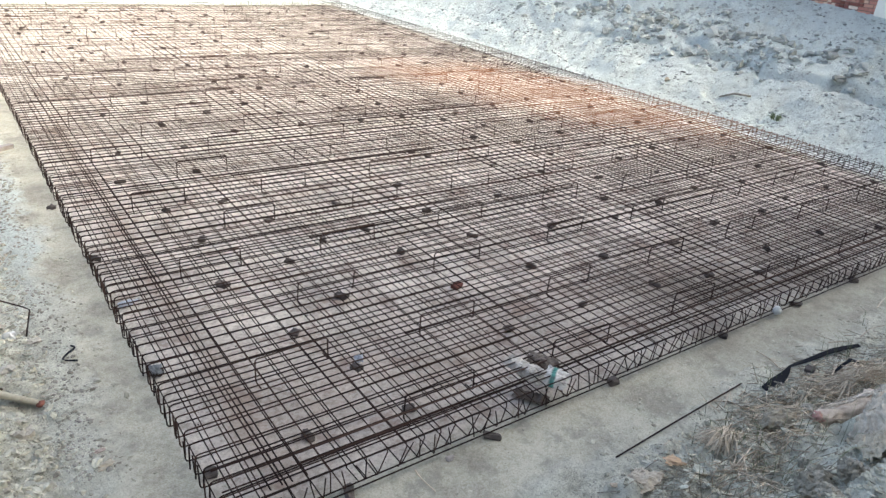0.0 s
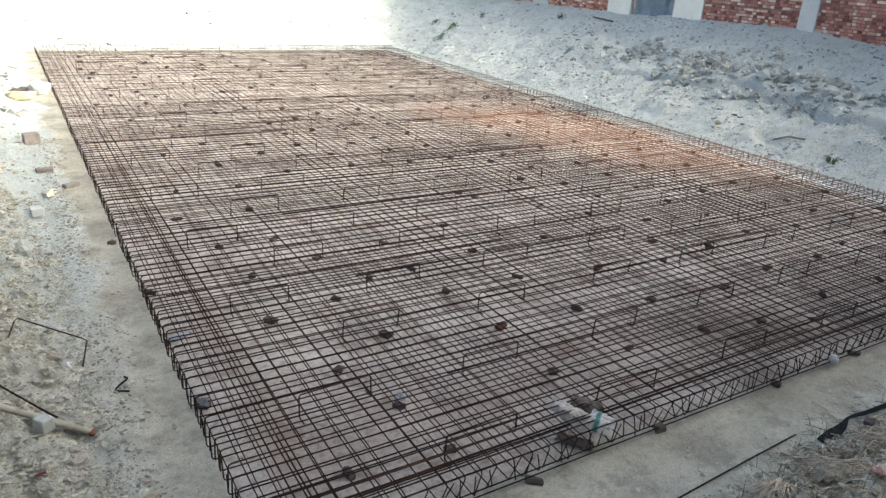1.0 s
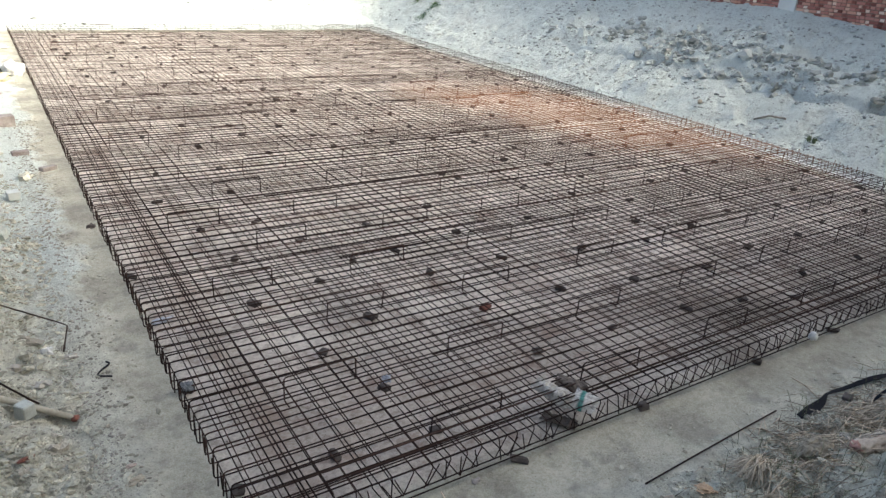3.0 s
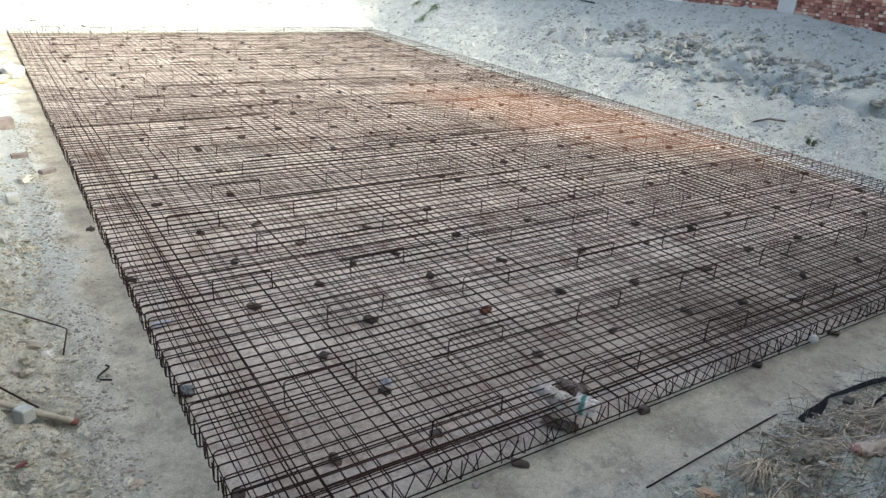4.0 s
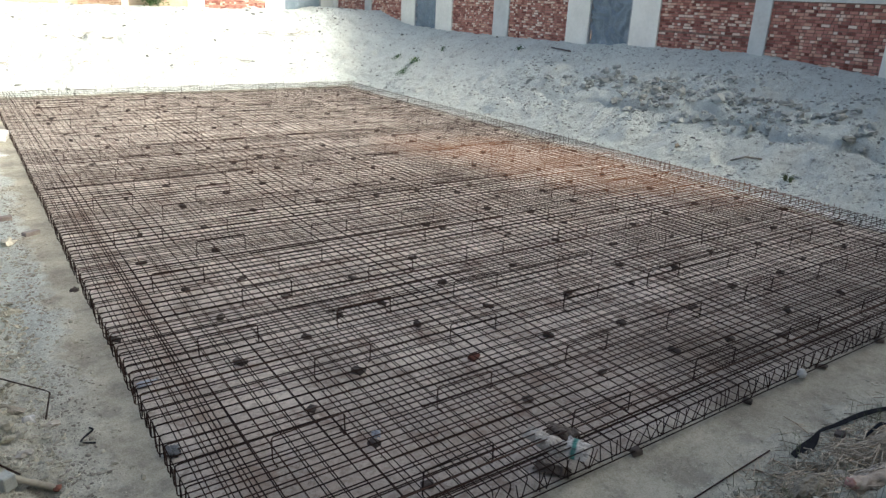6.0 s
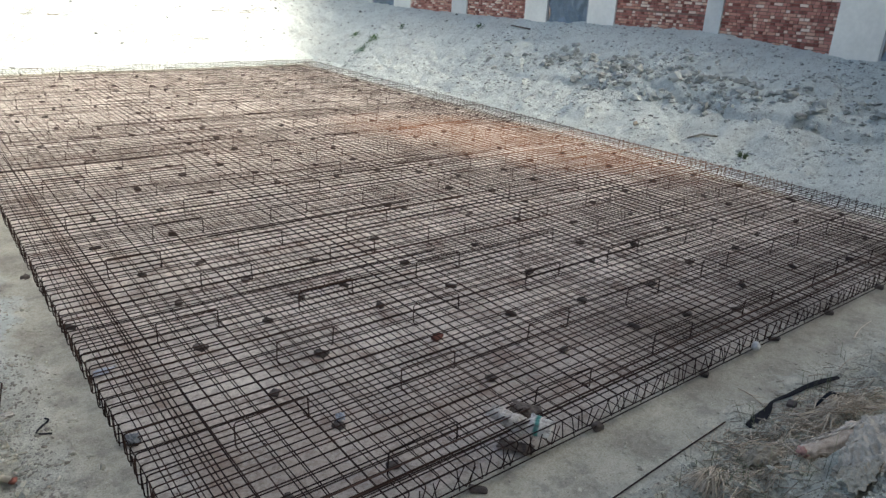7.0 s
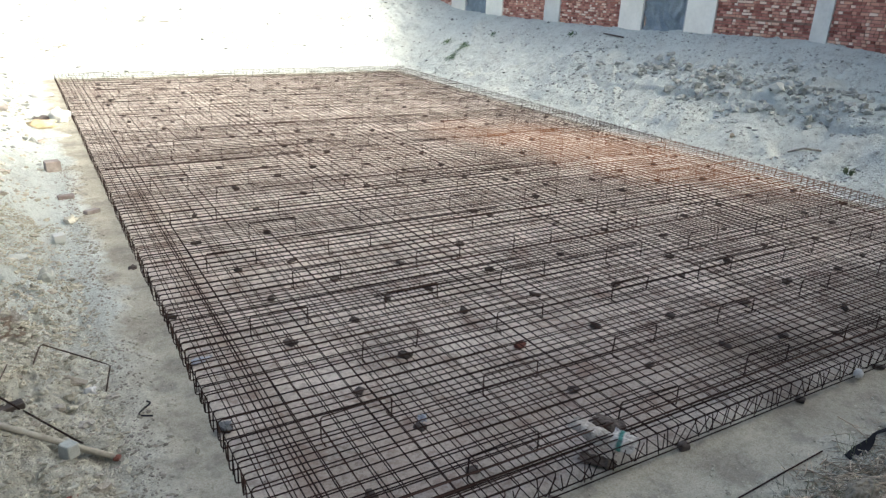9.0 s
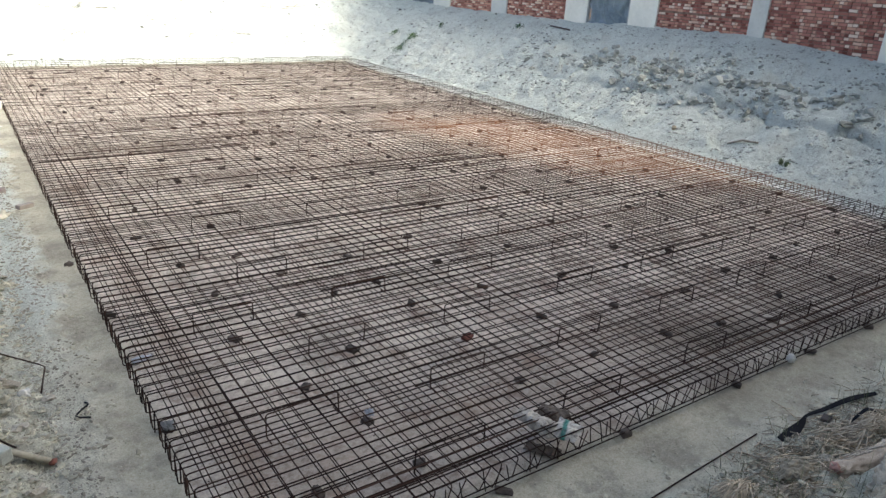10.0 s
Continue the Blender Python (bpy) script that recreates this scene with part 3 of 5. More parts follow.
for i in range(nx + 1):
    x = 0.05 + i * (W - 0.1) / nx
    up = rng.uniform(0.17, 0.215)
    bar(bottom_mat, False, x + rng.uniform(-0.03, 0.03), 0.0 + rng.uniform(-0.01, 0.01), L, ZB + 0.012, up, rng.uniform(0.22, 0.32), rng.choice((-1, 1)) * rng.uniform(0.0, 0.09), rng.uniform(-0.04, 0.04), seed=i, r=0.0047)
    x = min(x + 0.055, W - 0.03)
    bar(top_mat, False, x + rng.uniform(-0.02, 0.02), 0.02 + rng.uniform(-0.015, 0.015), L - 0.02, ZT - 0.013, -rng.uniform(0.18, 0.22), -rng.uniform(0.15, 0.21), rng.choice((-1, 1)) * rng.uniform(0.0, 0.09), rng.uniform(-0.04, 0.04), seed=i + 200, r=0.0047)
for j in range(ny + 1):
    y = 0.05 + j * (L - 0.1) / ny
    k = 1.0 if y < 9 else 0.3
    bar(bottom_mat, True, y + k * rng.uniform(-0.022, 0.022), 0.0 + rng.uniform(-0.012, 0.012), W, ZB, rng.uniform(0.18, 0.25), rng.uniform(0.18, 0.27), rng.uniform(-0.015, 0.015), rng.uniform(-0.04, 0.04), wob=0.014, seed=j + 400, r=R - 0.0017 * float(ss(3.0, 12.0, y)))
    y += -0.05 + k * rng.uniform(-0.025, 0.025)
    if y > 13.5 and j % 3:
        continue
    bar(top_mat, True, y, 0.01 + rng.uniform(-0.012, 0.012), W - 0.01, ZT, -rng.uniform(0.15, 0.21), -rng.uniform(0.15, 0.21), rng.uniform(-0.015, 0.015), rng.uniform(-0.04, 0.04), wob=0.016, seed=j + 600, r=R - 0.0017 * float(ss(3.0, 12.0, y)))
    if rng.random() < 0.2:
        a = rng.choice((0.03, 0.3, 2.0, 4.5, 6.0)) + rng.uniform(0, 0.5)
        bar(top_mat, True, y + 0.026, a, min(W - 0.1, a + rng.uniform(2, 6)), ZT + 0.002, 0, 0, wob=0.016, seed=j + 600)
for y in (0.10, 0.185, 0.29, 0.40):
    bar(top_mat, True, y, 0.05, W - 0.05, ZT + 0.004, 0, 0, wob=0.02, seed=y * 900)
for x in (0.31, 0.40, 0.47, 0.57):
    bar(top_mat, False, x, 0.05, L - 0.05, ZT + 0.012, 0, 0, wob=0.03, seed=x * 900)
part("edge_bar", Geo().add(*tube(bar_points(True, -0.012, 0.0, W, 0.05, 0, 0, wob=0.012, seed=77), R, 6)).mesh("edge_bar", M_STEEL), bottom_mat)

# chairs that hold the mats apart
CHAIRS = []
for k in range(5):
    w = 0.33 + rng.uniform(-0.02, 0.02)
    l0, l1, z = rng.uniform(-0.012, 0.012), rng.uniform(-0.012, 0.012), rng.uniform(0.20, 0.235)
    pts = [(-w + l0, -0.10, 0), (-w + l0, -0.02, 0.0), (-w + l0, 0, 0.012), (-w, 0, z - 0.02), (-w + 0.015, 0, z), (0, 0, z + 0.003), (w - 0.015, 0, z), (w, 0, z - 0.02), (w + l1, 0, 0.012), (w + l1, 0.02, 0), (w + l1, 0.10, 0)]
    CHAIRS.append(Geo().add(*tube(pts, 0.0066, 6)).mesh("rebar_chair", M_STEEL))
for row in range(24):
    for k in range(-1, 8):
        x = (1.93 if row % 2 == 0 else 1.06) + 1.66 * k + rng.uniform(-0.08, 0.08)
        y = 0.47 + 0.985 * row + rng.uniform(-0.05, 0.05)
        if 0.35 < x < W - 0.3 and y < L - 0.2:
            ob = thing("rebar_chair", "bent steel bar chair standing between two rebar mats", "rebar chair", "chairs between the mats", data=rng.choice(CHAIRS))
            ob.matrix_world = pose(x, y, ZB + 0.02, 0, 0, rng.uniform(-3, 3))

# rubble spacers on the concrete under the lower mat
BLOCKS = []
for k in range(8):
    BLOCKS.append(Geo().add(*soft_box(rng.uniform(0.10, 0.14), rng.uniform(0.065, 0.09), rng.uniform(0.045, 0.06), 0.012, 0.014, rng)).mesh("cover_block", M_BLOCK, False))
RED = BLOCKS[0].copy()
RED.materials.clear()
RED.materials.append(M_REDBLOCK)
NEAR = [(1.34, 10.02), (2.17, 10.63), (2.1, 9.13), (1.11, 7.88), (2.08, 7.82), (1.91, 6.65), (0.86, 6.63), (1.13, 5.41), (1.88, 5.44), (1.26, 4.39),
        (1.11, 3.24), (0.11, 4.4), (0.11, 2.01), (0.12, 0.66), (0.87, 0.67), (1.38, 2.06), (2.09, 2.47), (1.93, 3.44), (2.53, 3.8), (2.17, 4.61),
        (3.2, 4.76), (3.15, 3.85), (3.2, 3.09), (4.2, 4.04), (4.34, 5.04), (5.5, 4.1), (4.29, 3.12), (4.39, 2.1), (3.26, 1.15), (1.62, 1.29),
        (1.72, 0.58), (4.31, 1.16), (5.43, 1.92), (5.48, 2.91), (6.55, 2.75), (6.64, 1.77), (5.44, 1.11), (6.25, 0.95)]
MIDDLE = [(6.93, 0.7), (7.68, 1.08), (8.93, 1.95), (7.77, 1.96), (9.86, 2.12), (7.63, 2.86), (9.87, 2.93), (8.77, 3.08), (10.96, 3.32), (6.95, 3.34), (8.84, 3.89), (11.02, 3.89), (7.61, 4.08),
          (8.73, 4.66), (6.87, 4.66), (9.89, 4.86), (10.98, 5.05), (6.34, 5.26), (7.69, 5.33), (8.8, 5.5), (5.55, 6.04), (7.58, 6.12), (8.85, 6.3), (5.41, 6.33), (6.99, 6.65), (8.83, 7.17), (7.68, 7.24),
          (9.94, 7.52), (11.07, 7.64), (7.13, 7.83), (7.68, 8.18), (5.52, 8.29), (6.46, 8.3), (3.1, 8.38), (4.36, 8.42), (5.55, 9.23), (4.31, 9.25), (6.47, 9.3), (3.04, 9.67), (5.04, 9.9), (3.92, 10.09),
          (5.71, 10.24), (6.58, 10.34), (11.18, 10.35), (3.03, 10.41)]
FAR = [(4.01, 11.04), (5.44, 11.13), (4.67, 11.21), (6.61, 11.35), (8.79, 11.38), (3.98, 12.02), (6.55, 12.09), (5.46, 12.11), (2.1, 12.23), (4.7, 12.35), (8.98, 12.58), (5.46, 12.84), (6.59, 13.0),
       (1.25, 13.03), (3.14, 13.36), (4.78, 13.48), (8.96, 13.48), (3.93, 13.73), (7.71, 13.84), (6.54, 13.93), (10.02, 13.96), (8.86, 14.29), (2.69, 14.33), (4.57, 14.51), (1.86, 14.72), (6.56, 14.76),
       (0.77, 14.77), (3.94, 14.85), (10.83, 15.19), (2.22, 15.51), (8.96, 15.79), (1.23, 15.8), (7.79, 15.8), (3.98, 15.92), (10.46, 16.03), (1.87, 16.17), (4.85, 16.3), (6.69, 16.38), (5.59, 16.67),
       (1.23, 16.68), (3.83, 18.33), (2.18, 18.34), (2.85, 18.37), (6.62, 18.89), (1.22, 19.19), (7.71, 19.64), (0.95, 19.88), (6.71, 20.24), (2.91, 20.94), (5.59, 21.01)]
spots = NEAR + MIDDLE + FAR + [(0.87, 0.0), (2.12, -0.02), (3.53, 0.0), (5.18, 0.01), (6.57, 0.01), (7.85, 0.0), (9.3, 0.0)]
for k in range(11):
    y = 0.75 + (k % 2) * 0.3
    while y < L - 0.3:
        x = 1.1 + 1.12 * k + rng.uniform(-0.12, 0.12)
        if (x > 8.0 or y > 16.5) and all((x - a) ** 2 + (y - b) ** 2 > 0.75 for a, b in spots):
            spots.append((x, y))
        y += 1.03 + rng.uniform(-0.15, 0.15)
for x, y in spots:
    ob = thing("cover_block", "dark rubble spacer lying on the floor under the steel mat", "spacer block", "spacers under the mat", data=rng.choice(BLOCKS))
    ob.matrix_world = pose(x, y, -0.004, 0, 0, rng.uniform(0, 180))
ob = thing("cover_block", "red broken brick spacer lying under the steel mat", "spacer block", "spacers under the mat", data=RED)
ob.matrix_world = pose(3.31, 2.1, -0.004, 0, 0, 20)

# ---- brickwork of the nearest panel, brick by brick ----
rng = random.Random(21)
for c, h, z in courses(9.05, 12.33, 3.0, BELT0):
    ob = part("brick", rng.choice(BRICK_MESHES), wall_east)
    ob.matrix_world = Matrix.Translation((WALL_X - rng.uniform(-0.008, 0.006), c, z)) @ pose(0, 0, 0, 0, rng.uniform(-2, 2), 90) @ Matrix.Diagonal((h / 0.118, 0.5, 0.9, 1))
    ob.parent = wall_east

# ---- loose things ----


def on_ground(x, y, dz=0.0):
    return (x, y, ground_at(x, y) + dz)


def rod(name, label, category, points, r, mat, sides=8, taper=1.0):
    return thing(name, label, category, data=Geo().add(*tube(points, r, sides, taper)).mesh(name, mat))


def smooth_line(points, n=8):
    """Points on a rounded line through the given ones."""
    pts = [Vector(p) for p in points]
    pts = [pts[0] * 2 - pts[1]] + pts + [pts[-1] * 2 - pts[-2]]
    out = []
    for a, b, c, d in zip(pts, pts[1:], pts[2:], pts[3:]):
        for i in range(n):
            t = i / n
            out.append(0.5 * (2 * b + (c - a) * t + (2 * a - 5 * b + 4 * c - d) * t ** 2 + (3 * b - a - 3 * c + d) * t ** 3))
    return out + [pts[-2]]


def crumpled(name, label, category, at, size, turn, mat, seed, tilt=0.0, folds=0.5):
    """A slack sack or cloth: a lump with sharp folds."""
    v = []
    for p in ICO3[0]:
        q = p * 2.2 + Vector((seed, seed * 1.3, seed * 0.7))
        k = 1 + 0.3 * noise.noise(q) - folds * abs(noise.noise(q * 1.9)) * 0.9 + 0.25 * abs(noise.noise(q * 4.1))
        v.append(Vector((p.x * size[0] * k, p.y * size[1] * k, max(p.z * k, -0.55) * size[2])))
    ob = thing(name, label, category, data=Geo().add(v, ICO3[1]).mesh(name, mat))
    ob.matrix_world = pose(at[0], at[1], at[2] + size[2] * 0.5, tilt, 0, turn)
    return ob


def brick_thing(x, y, turn, label, mat=None, size=(0.23, 0.11, 0.07), tilt=0.0, dz=-0.008, name="loose_brick", category="brick"):
    g = Geo().add(*soft_box(*size, 0.008, 0.006, rng))
    ob = thing(name, label, category, data=g.mesh(name, mat or M_GREYBRICK, False))
    ob.matrix_world = pose(*on_ground(x, y, dz), tilt, 0, turn)
    return ob


# slack cement sack across the bars
m, nt, b = material("printed_woven_sack", 0.7, 0, 0.3)
tc = nt.nodes.new("ShaderNodeTexCoord").outputs["Object"]
sp = nt.nodes.new("ShaderNodeSeparateXYZ")
nt.links.new(tc, sp.inputs[0])
wn1 = noise_tex(nt, 9.0, 4, 0.6, tc)
run = maths(nt, "SUBTRACT", maths(nt, "MULTIPLY", sp.outputs[0], 0.55), maths(nt, "MULTIPLY", sp.outputs[1], 0.84))
lengthwise = maths(nt, "ADD", maths(nt, "MULTIPLY", maths(nt, "SUBTRACT", run, 1.33), 3.4), maths(nt, "MULTIPLY", maths(nt, "SUBTRACT", wn1, 0.5), 0.12))
sack_col = ramp(nt, lengthwise, (0.0, (0.56, 0.52, 0.47)), (0.40, (0.58, 0.54, 0.49)), (0.47, (0.06, 0.20, 0.165)), (0.55, (0.10, 0.26, 0.215)), (0.60, (0.62, 0.59, 0.54)))
sack_col = mix(nt, ramp(nt, noise_tex(nt, 14.0, 4, 0.6, tc), (0.54, 0.0), (0.64, 0.6)), sack_col, (0.14, 0.12, 0.115))
nt.links.new(sack_col, b.inputs["Base Color"])
bump(nt, b, noise_tex(nt, 40.0, 4, 0.6, tc), 0.5, 0.004)
M_PRINT = m
M_WHITESACK = simple("white_sack_cloth", (0.20, 0.175, 0.145), (0.68, 0.625, 0.55), 20, 0.75, relief=0.6)


def slack(name, label, category, at, size, turn, mat, seed, rise, drape=None, tilt=(0, 0)):
    """A slack, creased bag: two skins that bulge apart and lie in folds."""
    n, k = 40, 24
    v, f = [], []
    for side in (0, 1):
        for i in range(n + 1):
            for j in range(k + 1):
                s, t = 2 * i / n - 1, 2 * j / k - 1
                q = Vector((s * 2.1 * size[0] / size[1] + seed, t * 2.1, seed))
                fold = 0.9 * max(0.0, 1 - 2.4 * abs(noise.noise(q * 0.42))) + 0.35 * noise.noise(q * 0.9) + 0.2 * (1 - 2 * abs(noise.noise(q * 1.7)))
                edge = (1 - abs(s) ** 4) * (1 - abs(t) ** 3)
                wx = 0.10 * noise.noise(Vector((t * 2.0, seed, s))) * size[0]
                wy = 0.25 * noise.noise(Vector((s * 1.8, seed + 5, t * 0.7))) * size[1]
                z = rise * (fold + 0.15) + (0.25 * rise * edge + 0.003 if side else -0.003)
                v.append((s * size[0] + wx, t * size[1] + wy, z))
    per = (n + 1) * (k + 1)
    for base, flip in ((0, True), (per, False)):
        for i in range(n):
            for j in range(k):
                q = base + i * (k + 1) + j
                face = (q, q + k + 1, q + k + 2, q + 1)
                f.append(face[::-1] if flip else face)
    rim = [i * (k + 1) for i in range(n + 1)] + [n * (k + 1) + j for j in range(1, k + 1)] + [i * (k + 1) + k for i in range(n - 1, -1, -1)] + [j for j in range(k - 1, 0, -1)]
    for a, c in zip(rim, rim[1:] + rim[:1]):
        f.append((a, c, c + per, a + per))
    ob = thing(name, label, category, data=Geo().add(v, f).mesh(name, mat))
    ob.matrix_world = pose(*at, tilt[0], tilt[1], turn)
    return ob


def cloth(corners, seed, folds=0.05, lift=0.0, fray=0.06, thick=0.006, n=36, sharp=3.2):
    """A creased sheet between four corners (a, b along one edge; d, c along the other), ragged at its edges."""
    a, b_, c, d = [Vector(q) for q in corners]
    normal = (b_ - a).cross(d - a).normalized()
    if normal.z < 0:
        normal = -normal
    span = ((b_ - a).length + (d - a).length) / 2
    v, f = [], []
    for side in (0, 1):
        for i in range(n + 1):
            for j in range(n + 1):
                u, w = i / n, j / n
                q = Vector((u * (b_ - a).length, w * (d - a).length, 0)) * sharp + Vector((seed, seed * 1.7, seed * 0.3))
                uu = u + fray * noise.noise(Vector((w * 6, seed, 1))) * (1 if i in (0, n) else 0.5) + 0.3 * fray * noise.noise(Vector((w * 23, seed, 2)))
                ww = w + fray * noise.noise(Vector((u * 6, seed, 3))) + 0.3 * fray * noise.noise(Vector((u * 23, seed, 4)))
                p0 = a.lerp(b_, uu).lerp(d.lerp(c, uu), ww)
                crease = 0.6 * (1 - 2.2 * abs(noise.noise(q))) + 0.45 * (1 - 2.2 * abs(noise.noise(q * 2.3 + Vector((0, 0, 4))))) + 0.22 * noise.noise(q * 6.0)
                hump = lift * (1 - (2 * u - 1) ** 2) * (1 - (2 * w - 1) ** 2)
                v.append(p0 + normal * (folds * crease + hump - (0 if side else thick)))
    per = (n + 1) ** 2
    for i in range(n):
        for j in range(n):
            q = i * (n + 1) + j
            f.append((q + per, q + n + 1 + per, q + n + 2 + per, q + 1 + per))
            f.append((q, q + 1, q + n + 2, q + n + 1))
    rim = [i * (n + 1) for i in range(n + 1)] + [n * (n + 1) + j for j in range(1, n + 1)] + [i * (n + 1) + n for i in range(n - 1, -1, -1)] + [j for j in range(n - 1, 0, -1)]
    for e, g_ in zip(rim, rim[1:] + rim[:1]):
        f.append((e, g_, g_ + per, e + per))
    return Geo().add(v, f)


# the sack lies bent among the bars: a white limb, a flap folded back and a printed end
sack = thing("cement_sack", "crumpled white woven sack with green print in the steel mat", "sack")
part("body", cloth([(2.61, 0.49, 0.220), (2.68, 0.12, 0.180), (2.83, 0.15, 0.265), (2.72, 0.51, 0.275)], 3.3, 0.020, 0.04, sharp=17.0).mesh("body", M_WHITESACK), sack)
# flap and inner face are coloured dark for the shade in the hollow
part("flap", cloth([(2.80, 0.40, 0.230), (2.93, 0.18, 0.200), (3.02, 0.22, 0.280), (2.89, 0.46, 0.280)], 5.1, 0.018, 0.02, sharp=15.0).mesh("flap", M_CARD_HOLLOW), sack, "inner flap coloured dark like the shaded hollow")
part("inner_face", cloth([(2.76, 0.40, 0.130), (2.86, 0.14, 0.130), (2.94, 0.17, 0.220), (2.84, 0.42, 0.230)], 7.7, 0.015, 0.0).mesh("inner_face", M_CARD_HOLLOW), sack, "dark brown sheet painting the shaded hollow")
part("printed_end", cloth([(2.71, 0.15, 0.190), (2.83, -0.04, 0.200), (2.98, 0.02, 0.270), (2.88, 0.20, 0.290)], 1.4, 0.018, 0.04, sharp=17.0).mesh("printed_end", M_PRINT), sack, "white end with a green printed band")
slack("cardboard", "flat torn brown cardboard on the concrete under the sack", "cardboard", (2.72, 0.20, 0.012), (0.15, 0.07), -55, M_CARD_HOLLOW, 6.3, 0.02)

crumpled("plastic_cup", "small crushed white plastic cup beside the steel mat", "cup", (6.1, -0.02, 0.05), (0.05, 0.045, 0.05), 10, M_SACK, 8.1, folds=0.3)
bottle = thing("plastic_bottle", "small crushed faded blue plastic bottle under the steel mat", "bottle")
n = 14
v, f = [], []
for i in range(n):
    r = float(np.interp(i / (n - 1), [0, 0.05, 0.15, 0.62, 0.8, 0.86, 1.0], [0.016, 0.030, 0.033, 0.031, 0.014, 0.012, 0.012]))
    for k in range(12):
        a = k * math.pi / 6
        q = 1 + 0.35 * noise.noise(Vector((i * 0.5, math.cos(a), math.sin(a))))
        v.append((i * 0.0115, r * q * math.cos(a), 0.62 * r * q * math.sin(a)))
for i in range(n - 1):
    for k in range(12):
        c, d = i * 12 + k, i * 12 + (k + 1) % 12
        f.append((c, d, d + 12, c + 12))
f += [tuple(range(12))[::-1], tuple(range((n - 1) * 12, n * 12))]
part("body", Geo().add(v, f).mesh("body", M_BLUE), bottle)
part("cap", Geo().add(*tube([(0.150, 0, 0), (0.166, 0, 0)], 0.015, 12)).mesh("cap", M_SACK), bottle, "pale screw cap")
bottle.matrix_world = pose(0.09, 3.24, 0.026, 0, 0, 14) @ Matrix.Scale(1.3, 4)
thing("plastic_scrap", "creased scrap of blue plastic film over a rubble spacer", "plastic scrap", data=cloth([(1.61, 1.29, 0.055), (1.68, 1.27, 0.06), (1.71, 1.35, 0.08), (1.63, 1.36, 0.07)], 6.1, 0.022, 0.025, 0.25, 0.002, 26, 22.0).mesh("plastic_scrap", M_BLUE))
thing("plastic_scrap", "grey-blue plastic film lying on the concrete under the mat", "plastic scrap", data=cloth([(0.05, 1.96, 0.04), (0.15, 1.93, 0.04), (0.18, 2.05, 0.05), (0.06, 2.08, 0.055)], 2.6, 0.018, 0.02, 0.22, 0.002, 26, 18.0).mesh("plastic_scrap", M_FILM))

# front strip
rod("steel_rod", "dark straight steel rod lying on the ground", "steel rod", [on_ground(2.80, -0.70, 0.01), on_ground(3.4, -0.665, 0.018), on_ground(4.0, -0.63, 0.016), on_ground(4.6, -0.60, 0.012)], 0.0068, M_STEEL)


def ribbon(points, widths, thick):
    g = Geo()
    pts = smooth_line(points, 6)
    n = len(pts)
    v = []
    for i, p in enumerate(pts):
        d = (pts[min(i + 1, n - 1)] - pts[max(i - 1, 0)]).normalized()
        s = Vector((-d.y, d.x, 0.25)).normalized()
        w = float(np.interp(i / (n - 1), np.linspace(0, 1, len(widths)), widths))
        for a, z in ((-1, 0), (1, 0), (1, thick), (-1, thick)):
            v.append(p + s * (a * w) + Vector((0, 0, z)))
    f = [(0, 1, 2, 3), tuple((n - 1) * 4 + k for k in (3, 2, 1, 0))]
    for i in range(n - 1):
        for k in range(4):
            a, c = i * 4 + k, i * 4 + (k + 1) % 4
            f.append((a, a + 4, c + 4, c))
    return g.add(v, f)


g = ribbon([on_ground(4.70, -0.765, 0.01), on_ground(4.88, -0.765, 0.02), on_ground(5.10, -0.735, 0.03), on_ground(5.24, -0.70, 0.04), on_ground(5.5, -0.72, 0.04), on_ground(5.9, -0.77, 0.04), on_ground(6.28, -0.84, 0.03)], [0.03, 0.055, 0.03, 0.010, 0.018, 0.024, 0.018], 0.010)
thing("rubber_strip", "twisted black rubber strip lying beside dry grass", "rubber strip", data=g.mesh("rubber_strip", M_DARK, False))
g = ribbon([on_ground(5.38, -1.02, 0.08), on_ground(5.52, -1.06, 0.09), on_ground(5.62, -1.10, 0.07)], [0.010, 0.014, 0.010], 0.01)
thing("rubber_strip", "short black rubber scrap on the dry straw", "rubber strip", data=g.mesh("rubber_strip", M_DARK, False))
brick_thing(5.35, -0.83, 15, "broken dark brick under the rubber strip", M_BLOCK, (0.09, 0.08, 0.05))

TWIGS = [((5.25, -0.34), (5.2, -0.5), (5.17, -0.68), (5.28, -0.86)), ((1.39, -0.03), (1.37, -0.14), (1.40, -0.28)), ((6.5, -0.75), (6.8, -0.72), (7.2, -0.78)), ((6.1, -0.62), (6.2, -0.7), (6.36, -0.73)), ((4.3, -0.86), (4.45, -0.93), (4.7, -0.98)), ((3.4, -1.3), (3.55, -1.42), (3.8, -1.5)), ((7.4, -0.5), (7.7, -0.44), (8.1, -0.4)), ((5.0, -0.95), (5.2, -1.0), (5.5, -0.9))]
for line in TWIGS:
    rod("twig", "thin dry twig lying on the ground", "twig", smooth_line([on_ground(x, y, 0.012 + 0.02 * (i % 2)) for i, (x, y) in enumerate(line)], 3), 0.006, M_STRAW, 5, 0.5)


